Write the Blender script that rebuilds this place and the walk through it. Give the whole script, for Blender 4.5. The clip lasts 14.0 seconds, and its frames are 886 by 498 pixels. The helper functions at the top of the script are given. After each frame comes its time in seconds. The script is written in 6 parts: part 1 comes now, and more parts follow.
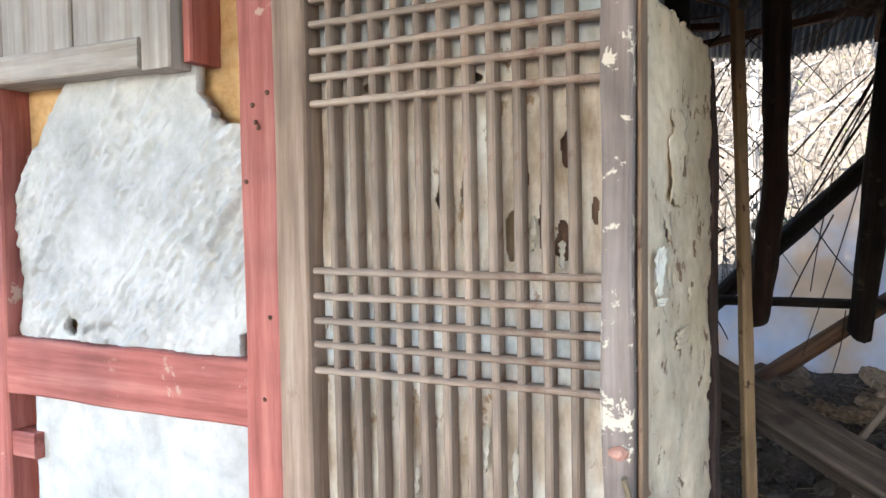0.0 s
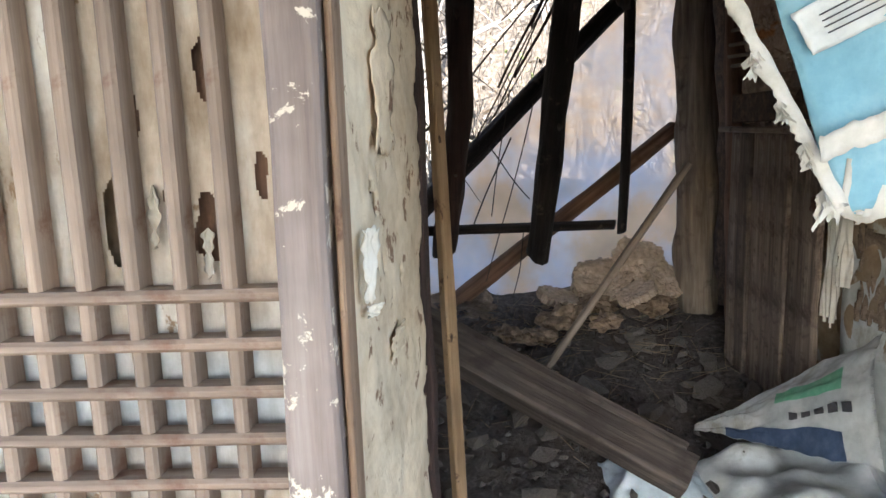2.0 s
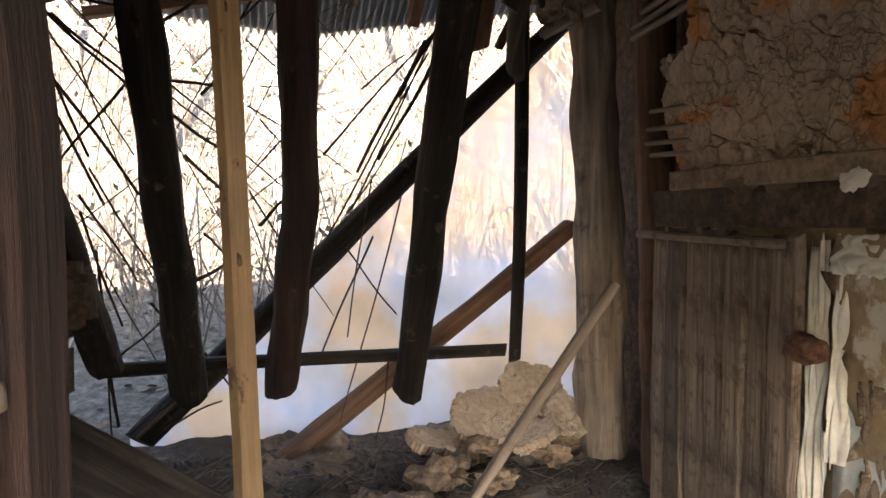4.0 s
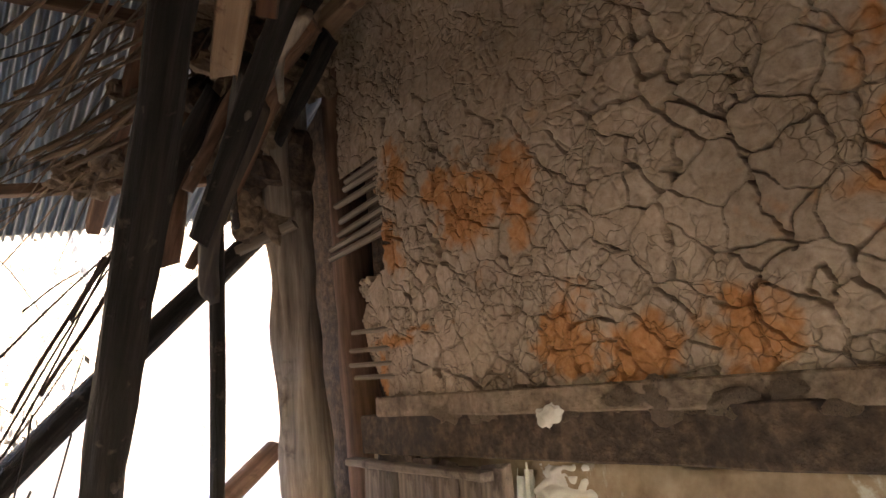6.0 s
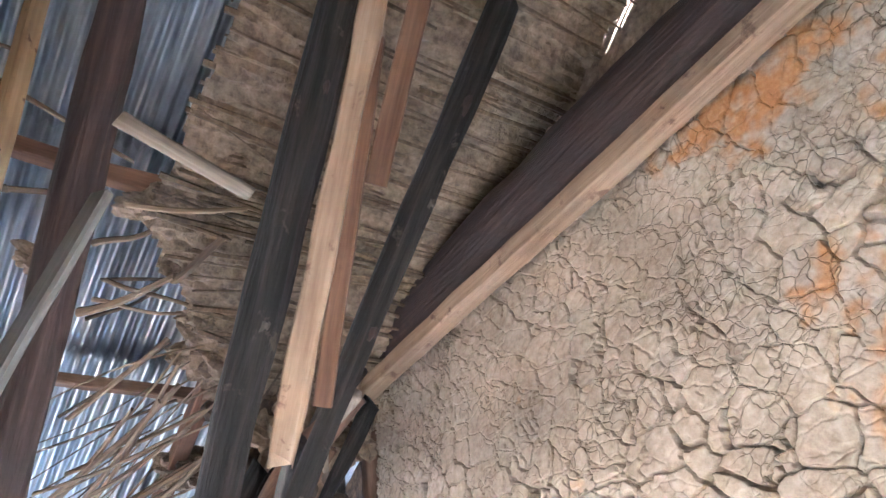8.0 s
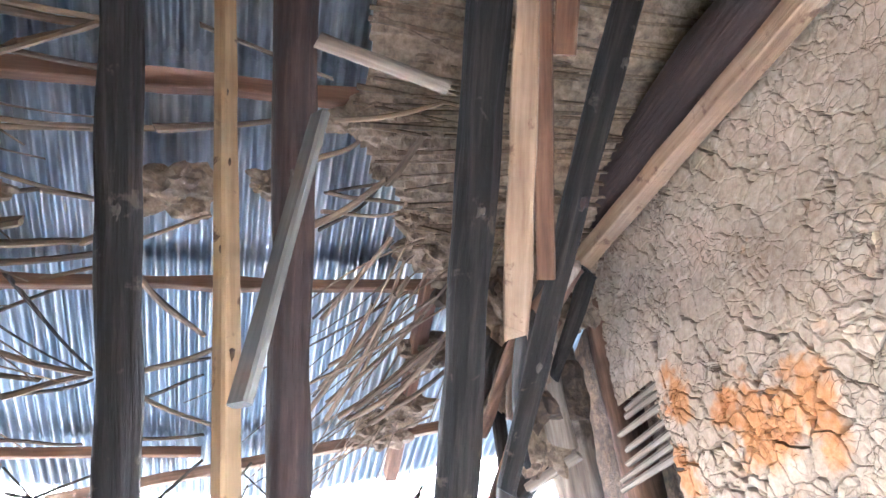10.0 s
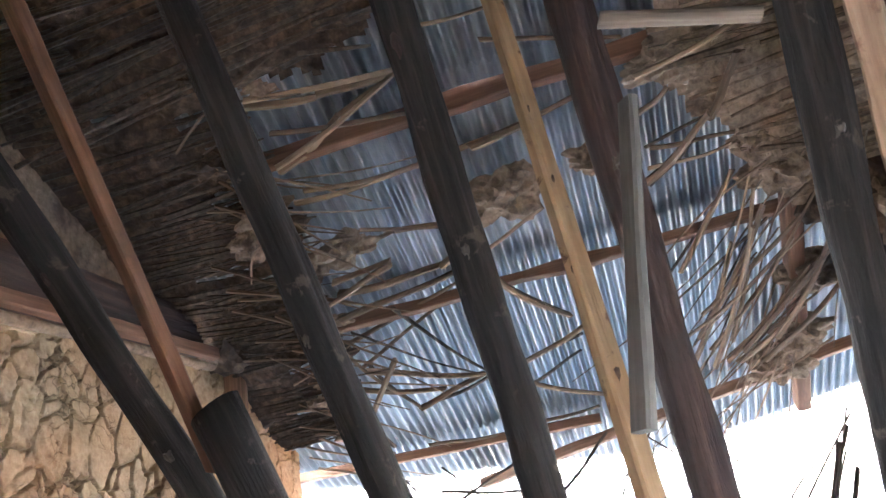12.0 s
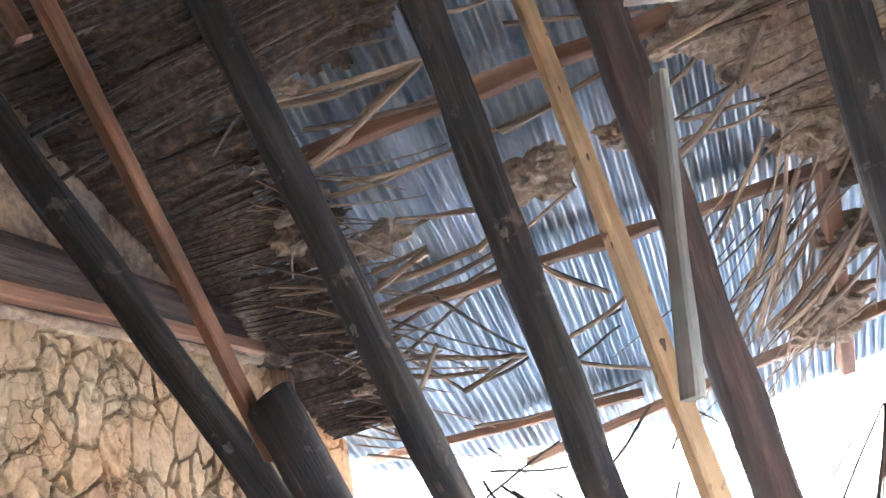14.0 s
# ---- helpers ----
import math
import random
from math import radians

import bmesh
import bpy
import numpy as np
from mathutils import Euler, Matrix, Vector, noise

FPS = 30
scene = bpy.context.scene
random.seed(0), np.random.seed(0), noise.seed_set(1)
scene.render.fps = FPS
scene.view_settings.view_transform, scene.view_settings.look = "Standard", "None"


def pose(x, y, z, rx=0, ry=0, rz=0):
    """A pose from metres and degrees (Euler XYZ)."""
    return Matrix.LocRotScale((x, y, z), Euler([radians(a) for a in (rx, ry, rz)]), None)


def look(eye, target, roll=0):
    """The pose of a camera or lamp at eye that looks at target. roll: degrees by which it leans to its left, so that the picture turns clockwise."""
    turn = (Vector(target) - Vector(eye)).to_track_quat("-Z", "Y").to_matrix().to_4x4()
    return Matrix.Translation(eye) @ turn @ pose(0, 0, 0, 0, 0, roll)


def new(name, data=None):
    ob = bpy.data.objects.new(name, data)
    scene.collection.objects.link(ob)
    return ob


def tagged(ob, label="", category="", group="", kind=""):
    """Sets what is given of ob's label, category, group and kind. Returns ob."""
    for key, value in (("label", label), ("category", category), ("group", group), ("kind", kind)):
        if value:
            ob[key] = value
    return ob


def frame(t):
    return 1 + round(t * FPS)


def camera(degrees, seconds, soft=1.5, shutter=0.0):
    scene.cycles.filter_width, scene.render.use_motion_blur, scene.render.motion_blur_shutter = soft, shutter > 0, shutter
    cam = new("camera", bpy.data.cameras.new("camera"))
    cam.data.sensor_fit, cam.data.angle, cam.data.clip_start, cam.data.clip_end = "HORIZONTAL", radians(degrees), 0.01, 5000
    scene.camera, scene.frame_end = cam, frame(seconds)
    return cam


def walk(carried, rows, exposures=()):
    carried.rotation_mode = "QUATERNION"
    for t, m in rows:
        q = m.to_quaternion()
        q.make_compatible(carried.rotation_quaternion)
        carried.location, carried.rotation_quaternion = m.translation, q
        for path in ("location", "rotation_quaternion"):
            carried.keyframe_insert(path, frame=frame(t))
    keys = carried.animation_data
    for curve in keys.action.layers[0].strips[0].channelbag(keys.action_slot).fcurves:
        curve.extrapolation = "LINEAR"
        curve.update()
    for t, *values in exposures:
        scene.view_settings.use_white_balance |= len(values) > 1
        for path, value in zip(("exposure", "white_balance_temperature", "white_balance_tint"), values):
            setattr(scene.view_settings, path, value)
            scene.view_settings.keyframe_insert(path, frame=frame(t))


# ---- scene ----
cam = camera(61.3, 14.0)
PATH = [
    (0, (0.324, 0.158, 1.631), (-0.381, 2.028, 1.551), -0.7),
    (0.5, (0.267, 0.094, 1.559), (-0.342, 1.994, 1.412), 4.0),
    (1, (0.238, 0.114, 1.557), (-0.167, 2.06, 1.337), 6.3),
    (1.5, (0.228, 0.375, 1.517), (0.2, 2.356, 1.242), 4.6),
    (2, (0.267, 0.572, 1.67), (0.385, 2.544, 1.357), -1.9),
    (2.2, (0.269, 0.653, 1.691), (0.448, 2.619, 1.367), -3.2),
    (4.3, (0.405, 1.366, 1.721), (0.914, 3.3, 1.701), -0.1),
    (4.5, (0.388, 1.386, 1.739), (0.915, 3.315, 1.773), -0.1),
    (5, (0.404, 1.407, 1.79), (1.017, 3.309, 1.879), -1.0),
    (5.5, (0.423, 1.398, 1.818), (1.31, 3.181, 2.005), -2.0),
    (6, (0.452, 1.407, 1.845), (1.626, 2.99, 2.185), -4.3),
    (6.5, (0.466, 1.406, 1.854), (1.739, 2.845, 2.411), -6.5),
    (7, (0.426, 1.39, 1.878), (1.626, 2.674, 2.832), -7.2),
    (7.2, (0.415, 1.382, 1.886), (1.578, 2.624, 2.937), -7.1),
    (9.3, (0.328, 1.332, 1.919), (1.022, 2.789, 3.099), -10.3),
    (9.5, (0.333, 1.338, 1.905), (0.991, 2.882, 2.993), -8.9),
    (10, (0.338, 1.343, 1.89), (0.910, 3.025, 2.809), -6.8),
    (10.5, (0.339, 1.349, 1.897), (0.717, 3.133, 2.717), -5.0),
    (11, (0.335, 1.369, 1.919), (0.413, 3.189, 2.744), -4.1),
    (11.5, (0.337, 1.364, 1.96), (0.182, 3.167, 2.811), -10.1),
    (12, (0.334, 1.334, 2.004), (0.028, 3.101, 2.89), -11.3),
    (12.5, (0.332, 1.322, 2.029), (-0.031, 3.071, 2.928), -14.2),
    (13, (0.331, 1.307, 2.033), (-0.119, 3.025, 2.953), -15.3),
    (13.5, (0.33, 1.312, 2.021), (-0.128, 3.031, 2.935), -15.9),
    (14, (0.321, 1.304, 1.994), (-0.07, 3.063, 2.861), -13.4),
]
walk(cam, [(t, look(eye, target, roll)) for t, eye, target, roll in PATH], [(0, 2.85, 5900, 9), (1.0, 2.62, 5800, 8), (2.2, 3.1, 6100, 11), (4.3, 3.95, 7000, 14), (5.5, 4.75, 7300, 15), (6.5, 5.95, 6400, 13), (7.2, 7.35, 5200, 9), (9.3, 8.5, 5100, 7), (10, 8.35, 5000, 7), (11, 8.0, 5200, 7), (12, 7.7, 5300, 7), (12.6, 8.0, 5300, 7), (14, 8.3, 5200, 7)])

# ---- light: open sky, a winter sun over the yard before the house ----
world = bpy.data.worlds.new("sky")
scene.world = world
world.use_nodes = True
wn = world.node_tree.nodes
sky = wn.new("ShaderNodeTexSky")
sky.sky_type, sky.sun_disc = "NISHITA", False
SUN_TO = Vector((-0.15, -0.82, 0.55)).normalized()
sky.sun_elevation = math.asin(SUN_TO.z)
sky.sun_rotation = math.atan2(SUN_TO.x, SUN_TO.y)
world.node_tree.links.new(sky.outputs[0], wn["Background"].inputs[0])
wn["Background"].inputs[1].default_value = 0.15
sun_data = bpy.data.lights.new("sun", "SUN")
sun_data.energy, sun_data.angle, sun_data.color = 5.0, radians(0.6), (1.0, 0.93, 0.82)
sun = new("sun", sun_data)
sun.matrix_world = look(SUN_TO * 20, (0, 0, 0))


# ---- materials ----
def shader(name, rough=0.85, metal=0.0):
    m = bpy.data.materials.new(name)
    m.use_nodes = True
    b = m.node_tree.nodes["Principled BSDF"]
    b.inputs["Roughness"].default_value, b.inputs["Metallic"].default_value = rough, metal
    b.inputs["Specular IOR Level"].default_value = 0.3
    return m, m.node_tree, b


def coords(nt, scale):
    c = nt.nodes.new("ShaderNodeTexCoord")
    mp = nt.nodes.new("ShaderNodeMapping")
    mp.inputs["Scale"].default_value = scale
    nt.links.new(c.outputs["Object"], mp.inputs[0])
    return mp.outputs[0]


def noise_node(nt, vec, scale, detail=6.0, rough=0.6, distort=0.0):
    n = nt.nodes.new("ShaderNodeTexNoise")
    n.inputs["Scale"].default_value, n.inputs["Detail"].default_value = scale, detail
    n.inputs["Roughness"].default_value, n.inputs["Distortion"].default_value = rough, distort
    nt.links.new(vec, n.inputs["Vector"])
    return n.outputs[0]


def ramp(nt, fac, stops):
    r = nt.nodes.new("ShaderNodeValToRGB")
    while len(r.color_ramp.elements) < len(stops):
        r.color_ramp.elements.new(0.5)
    for e, (p, c) in zip(r.color_ramp.elements, stops):
        e.position, e.color = p, (*c, 1) if len(c) == 3 else c
    nt.links.new(fac, r.inputs[0])
    return r.outputs[0]


def blend(nt, fac, a, b, how="MIX"):
    m = nt.nodes.new("ShaderNodeMix")
    m.data_type, m.blend_type = "RGBA", how
    for sock, v in ((m.inputs[0], fac), (m.inputs[6], a), (m.inputs[7], b)):
        if hasattr(v, "is_linked"):
            nt.links.new(v, sock)
        else:
            sock.default_value = v if isinstance(v, float) else (*v, 1)
    return m.outputs[2]


def bump(nt, b, height, strength, dist):
    n = nt.nodes.new("ShaderNodeBump")
    n.inputs["Strength"].default_value, n.inputs["Distance"].default_value = strength, dist
    nt.links.new(height, n.inputs["Height"])
    nt.links.new(n.outputs[0], b.inputs["Normal"])


def mottled(name, dark, mid, light, scale=(1, 1, 1), fine=40.0, big=3.0, stain=None, stain_cut=(0.52, 0.62), rough=0.85, metal=0.0,
            relief=0.5, depth=0.004, vary=0.0, stain_scale=5.0):
    """A surface with fine grain, broad tone changes and, if given, stains with edges of their own."""
    m, nt, b = shader(name, rough, metal)
    v, plain = coords(nt, scale), coords(nt, (1, 1, 1))
    f, g = noise_node(nt, v, fine, 8, 0.65), noise_node(nt, plain, big, 4, 0.55)
    c = ramp(nt, f, [(0.3, dark), (0.5, mid), (0.72, light)])
    tone = ramp(nt, g, [(0.3, (0.68, 0.68, 0.68)), (0.7, (1.12, 1.1, 1.08))])
    c = blend(nt, 1.0, c, tone, "MULTIPLY")
    if stain:
        s = noise_node(nt, plain, stain_scale, 7, 0.68, 0.3)
        k = ramp(nt, s, [(stain_cut[0], (0, 0, 0)), (stain_cut[1], (1, 1, 1))])
        c = blend(nt, k, c, stain)
    if vary:
        o = nt.nodes.new("ShaderNodeObjectInfo")
        w = ramp(nt, o.outputs["Random"], [(0.0, (1 - vary,) * 3), (1.0, (1 + vary,) * 3)])
        c = blend(nt, 1.0, c, w, "MULTIPLY")
    nt.links.new(c, b.inputs["Base Color"])
    bump(nt, b, f, relief, depth)
    return m


WOOD = (14, 14, 0.7)
M = {}
M["dark_pole"] = mottled("smoked_wood", (0.006, 0.0045, 0.00375), (0.015, 0.0112, 0.00975), (0.0435, 0.033, 0.027), (20, 20, 0.9), 3.0, 5, (0.0713, 0.0525, 0.0405), (0.60, 0.66), 0.78, 0, 1.0, 0.016, stain_scale=16)
M["red_pole"] = mottled("reddish_pole_wood", (0.0153, 0.0085, 0.00765), (0.0374, 0.0204, 0.017), (0.0808, 0.0467, 0.0374), (20, 20, 0.9), 3.0, 5, (0.025, 0.017, 0.015), (0.5, 0.66), 0.75, 0, 0.9, 0.012, stain_scale=12)
M["prop_wood"] = mottled("yellowed_timber", (0.20, 0.122, 0.066), (0.29, 0.193, 0.108), (0.38, 0.272, 0.165), WOOD, 3.0, 6, (0.10, 0.055, 0.034), (0.60, 0.66), 0.75, 0, 0.9, 0.005, stain_scale=19)
M["pale_wood"] = mottled("pale_new_timber", (0.18, 0.108, 0.066), (0.28, 0.185, 0.122), (0.38, 0.275, 0.195), WOOD, 3.0, 6, (0.12, 0.065, 0.042), (0.58, 0.66), 0.75, 0, 1.0, 0.006, stain_scale=15)
# beam tone lowered to hold the shadow that lies over the floor
M["beam_wood"] = mottled("shade_darkened_beam", (0.0324, 0.0245, 0.0209), (0.0684, 0.0547, 0.0468), (0.13, 0.108, 0.0936), WOOD, 3.0, 4, (0.04, 0.03, 0.026), (0.5, 0.64), 0.85, 0, 1.0, 0.010, stain_scale=7)
M["thread"] = mottled("dirty_threads", (0.36, 0.34, 0.29), (0.48, 0.46, 0.41), (0.58, 0.56, 0.51), (1, 1, 1), 20, 6, (0.30, 0.25, 0.18), (0.55, 0.68), 0.8, 0, 0.5, 0.003)
M["grey_wood"] = mottled("weathered_grey_wood", (0.10, 0.078, 0.06), (0.22, 0.175, 0.14), (0.36, 0.30, 0.24), WOOD, 3.0, 4, (0.06, 0.042, 0.032), (0.55, 0.68), 0.85, 0, 0.8, 0.006)
M["brown_wood"] = mottled("brown_timber", (0.07, 0.04, 0.026), (0.15, 0.085, 0.055), (0.26, 0.16, 0.11), WOOD, 3.0, 4, (0.03, 0.02, 0.016), (0.55, 0.7), 0.8, 0, 0.6, 0.005)
M["orange_wood"] = mottled("orange_brown_batten", (0.075, 0.0353, 0.0203), (0.143, 0.0728, 0.0435), (0.225, 0.124, 0.075), WOOD, 3.0, 4, (0.08, 0.045, 0.03), (0.56, 0.66), 0.8, 0, 0.7, 0.005)
M["board_wood"] = mottled("old_door_boards", (0.072, 0.0528, 0.0416), (0.172, 0.132, 0.104), (0.304, 0.24, 0.192), WOOD, 2.6, 3.5, (0.055, 0.038, 0.03), (0.49, 0.61), 0.85, 0, 1.0, 0.014, 0.45, 9.0)
M["lattice_wood"] = mottled("lattice_bars", (0.17, 0.118, 0.088), (0.30, 0.225, 0.175), (0.46, 0.385, 0.325), WOOD, 3.2, 9, (0.17, 0.09, 0.06), (0.54, 0.64), 0.75, 0, 0.8, 0.003, 0.2, 11)
M["stile_wood"] = mottled("door_stile_wood", (0.16, 0.105, 0.075), (0.28, 0.195, 0.145), (0.42, 0.32, 0.25), WOOD, 3.2, 5, (0.14, 0.09, 0.065), (0.58, 0.68), 0.8, 0, 0.7, 0.003)
M["peeling_stile"] = mottled("peeling_grey_paint", (0.13, 0.098, 0.085), (0.235, 0.185, 0.165), (0.33, 0.275, 0.25), WOOD, 3.0, 9, (0.58, 0.50, 0.40), (0.575, 0.59), 0.75, 0, 0.9, 0.004, stain_scale=19)
M["red_paint"] = mottled("red_oxide_paint", (0.20, 0.055, 0.045), (0.33, 0.102, 0.084), (0.45, 0.18, 0.15), WOOD, 3.2, 5, (0.40, 0.25, 0.20), (0.60, 0.63), 0.7, 0, 0.5, 0.003, stain_scale=7)
M["cane"] = mottled("dry_cane", (0.085, 0.055, 0.036), (0.16, 0.11, 0.072), (0.27, 0.195, 0.13), WOOD, 4.0, 4, None, rough=0.8, relief=0.4, depth=0.002, vary=0.45)
M["cane_dark"] = mottled("sooty_cane", (0.026, 0.019, 0.015), (0.055, 0.040, 0.030), (0.10, 0.075, 0.055), WOOD, 4.0, 4, None, rough=0.8, relief=0.4, depth=0.002, vary=0.45)
M["mud"] = mottled("dry_mud", (0.13, 0.092, 0.064), (0.24, 0.175, 0.125), (0.36, 0.27, 0.20), (1, 1, 1), 45, 9, (0.09, 0.065, 0.048), (0.56, 0.66), 0.95, 0, 1.0, 0.012)
M["dark_mud"] = mottled("sooty_mud", (0.032, 0.022, 0.016), (0.08, 0.053, 0.037), (0.165, 0.112, 0.077), (1, 1, 1), 38, 7, (0.035, 0.026, 0.021), (0.52, 0.64), 0.95, 0, 1.0, 0.014)
M["soil"] = mottled("dark_soil", (0.05, 0.042, 0.036), (0.105, 0.09, 0.078), (0.20, 0.175, 0.155), (1, 1, 1), 45, 6, (0.09, 0.072, 0.06), (0.5, 0.6), 0.95, 0, 1.0, 0.015)
M["clod"] = mottled("rubble_clods", (0.065, 0.056, 0.05), (0.14, 0.122, 0.109), (0.26, 0.234, 0.212), (1, 1, 1), 60, 9, None, rough=0.95, relief=0.9, depth=0.006, vary=0.45)
def ground_material():
    """Unseen yard before the house, kept dark to cut bounce light, and dark leaf mould on the hillside behind it."""
    m, nt, b = shader("yard_and_hillside_earth", 0.95)
    v = coords(nt, (1, 1, 1))
    f, g = noise_node(nt, v, 18, 8, 0.65), noise_node(nt, v, 1.2, 5, 0.6)
    yard = ramp(nt, f, [(0.3, (0.030, 0.026, 0.021)), (0.5, (0.055, 0.048, 0.040)), (0.72, (0.088, 0.078, 0.067))])
    hill = ramp(nt, f, [(0.3, (0.042, 0.033, 0.025)), (0.5, (0.105, 0.085, 0.065)), (0.72, (0.21, 0.176, 0.137))])
    sep = nt.nodes.new("ShaderNodeSeparateXYZ")
    nt.links.new(v, sep.inputs[0])
    mix = nt.nodes.new("ShaderNodeMath")
    mix.operation = "MULTIPLY_ADD"
    nt.links.new(g, mix.inputs[0])
    mix.inputs[1].default_value = 1.5
    nt.links.new(sep.outputs["Y"], mix.inputs[2])
    scale = nt.nodes.new("ShaderNodeMapRange")
    scale.inputs["From Min"].default_value, scale.inputs["From Max"].default_value = 2.6, 4.2
    nt.links.new(mix.outputs[0], scale.inputs["Value"])
    nt.links.new(blend(nt, scale.outputs[0], yard, hill), b.inputs["Base Color"])
    bump(nt, b, f, 1.0, 0.05)
    return m


M["ground"] = ground_material()
M["plaster"] = mottled("white_lime_plaster", (0.40, 0.395, 0.38), (0.49, 0.487, 0.475), (0.57, 0.57, 0.565), (1, 1, 1), 24, 4, (0.46, 0.39, 0.30), (0.66, 0.75), 0.9, 0, 0.9, 0.010)
M["cream_plaster"] = mottled("cream_wall_paper_over_plaster", (0.50, 0.385, 0.265), (0.64, 0.52, 0.375), (0.72, 0.61, 0.46), (1, 1, 1), 16, 6, (0.20, 0.115, 0.07), (0.595, 0.625), 0.9, 0, 1.0, 0.006, stain_scale=19)
M["ochre"] = mottled("ochre_clay", (0.46, 0.27, 0.11), (0.60, 0.39, 0.18), (0.70, 0.49, 0.26), (1, 1, 1), 26, 6, (0.36, 0.20, 0.08), (0.62, 0.72), 0.95, 0, 1.0, 0.008)
M["torn_paper"] = mottled("torn_paper", (0.527, 0.484, 0.408), (0.629, 0.595, 0.527), (0.697, 0.68, 0.637), (1, 1, 1), 14, 6, (0.50, 0.41, 0.29), (0.6, 0.72), 0.9, 0, 0.5, 0.004)
M["brown_paper"] = mottled("stained_backing_paper", (0.165, 0.109, 0.0638), (0.27, 0.195, 0.124), (0.375, 0.3, 0.21), (1, 1, 1), 12, 5, (0.45, 0.413, 0.345), (0.58, 0.63), 0.9, 0, 0.6, 0.005, stain_scale=5)
M["grey_board"] = mottled("grey_weathered_board", (0.095, 0.088, 0.080), (0.145, 0.136, 0.126), (0.21, 0.20, 0.185), WOOD, 3.0, 5, (0.11, 0.085, 0.07), (0.56, 0.68), 0.85, 0, 0.9, 0.005)
M["sill_grey"] = mottled("grey_window_wood", (0.24, 0.205, 0.18), (0.35, 0.31, 0.28), (0.46, 0.42, 0.385), WOOD, 3.0, 5, (0.34, 0.25, 0.20), (0.58, 0.68), 0.85, 0, 0.5, 0.003)
# rust, darkened further to put the wall tin's shadow into the colour
M["rust"] = mottled("rusty_iron", (0.05, 0.024, 0.016), (0.11, 0.055, 0.036), (0.20, 0.11, 0.075), (1, 1, 1), 60, 12, None, rough=0.8, metal=0.3, relief=0.8, depth=0.002)
M["rust_pink"] = mottled("faded_rusty_plate", (0.26, 0.12, 0.09), (0.38, 0.20, 0.155), (0.48, 0.29, 0.235), (1, 1, 1), 50, 12, None, rough=0.7)
M["blue_cloth"] = mottled("blue_woven_sack", (0.117, 0.257, 0.328), (0.172, 0.335, 0.413), (0.281, 0.429, 0.491), (1, 1, 1), 14, 4, (0.328, 0.406, 0.429), (0.56, 0.66), 0.6, 0, 0.8, 0.006, stain_scale=5)
M["sack_white"] = mottled("dirty_white_sack", (0.391, 0.399, 0.387), (0.527, 0.544, 0.527), (0.629, 0.646, 0.637), (1, 1, 1), 16, 5, (0.34, 0.315, 0.264), (0.58, 0.68), 0.6, 0, 0.5, 0.004)
M["pale_blue"] = mottled("pale_blue_plastic", (0.40, 0.48, 0.54), (0.52, 0.61, 0.67), (0.66, 0.73, 0.77), (1, 1, 1), 10, 5, (0.42, 0.40, 0.36), (0.6, 0.72), 0.45, 0, 0.4, 0.004)
M["green_ink"] = mottled("green_print", (0.12, 0.36, 0.22), (0.17, 0.44, 0.27), (0.25, 0.50, 0.34), (1, 1, 1), 30, 8, None, rough=0.6)
M["navy_ink"] = mottled("navy_print", (0.035, 0.06, 0.11), (0.055, 0.085, 0.15), (0.09, 0.12, 0.19), (1, 1, 1), 30, 8, None, rough=0.6)
M["dark_ink"] = mottled("dark_print", (0.05, 0.05, 0.055), (0.08, 0.08, 0.085), (0.12, 0.12, 0.12), (1, 1, 1), 30, 8, None, rough=0.6)
M["leaf_dry"] = mottled("dry_leaves", (0.042, 0.031, 0.021), (0.105, 0.08, 0.055), (0.24, 0.195, 0.137), (1, 1, 1), 3, 0.7, (0.17, 0.22, 0.07), (0.56, 0.62), 0.9, 0, 0.1, 0.002, stain_scale=0.9)
M["stem_dry"] = mottled("dry_stems", (0.035, 0.028, 0.021), (0.09, 0.073, 0.057), (0.21, 0.18, 0.145), (1, 1, 1), 4, 0.8, None, rough=0.9, relief=0.1)
M["bark"] = mottled("grey_bark", (0.16, 0.14, 0.12), (0.29, 0.26, 0.23), (0.42, 0.39, 0.35), WOOD, 2, 3, None, rough=0.95, relief=0.9, depth=0.01)
# straw darkened as well, with the floor's shadow put into its colour
M["straw"] = mottled("straw", (0.12, 0.087, 0.051), (0.204, 0.156, 0.099), (0.3, 0.246, 0.174), (1, 1, 1), 6, 3, None, rough=0.9, relief=0.1)


def metal_sheet():
    m, nt, b = shader("galvanised_sheet", 0.36, 0.9)
    v = coords(nt, (1, 1, 1))
    f, g = noise_node(nt, v, 22, 6, 0.6), noise_node(nt, coords(nt, (6, 0.7, 1)), 3.0, 6, 0.65)
    c = ramp(nt, g, [(0.3, (0.19, 0.195, 0.205)), (0.52, (0.35, 0.358, 0.372)), (0.75, (0.56, 0.57, 0.585))])
    k = ramp(nt, noise_node(nt, v, 5, 7, 0.7), [(0.66, (0, 0, 0)), (0.82, (1, 1, 1))])
    c = blend(nt, k, c, (0.30, 0.27, 0.25))
    o = nt.nodes.new("ShaderNodeObjectInfo")
    w = ramp(nt, o.outputs["Random"], [(0.0, (0.72, 0.74, 0.76)), (1.0, (1.12, 1.12, 1.12))])
    nt.links.new(blend(nt, 1.0, c, w, "MULTIPLY"), b.inputs["Base Color"])
    nt.links.new(ramp(nt, f, [(0.3, (0.29,) * 3), (0.7, (0.41,) * 3)]), b.inputs["Roughness"])
    bump(nt, b, f, 0.02, 0.001)
    return m


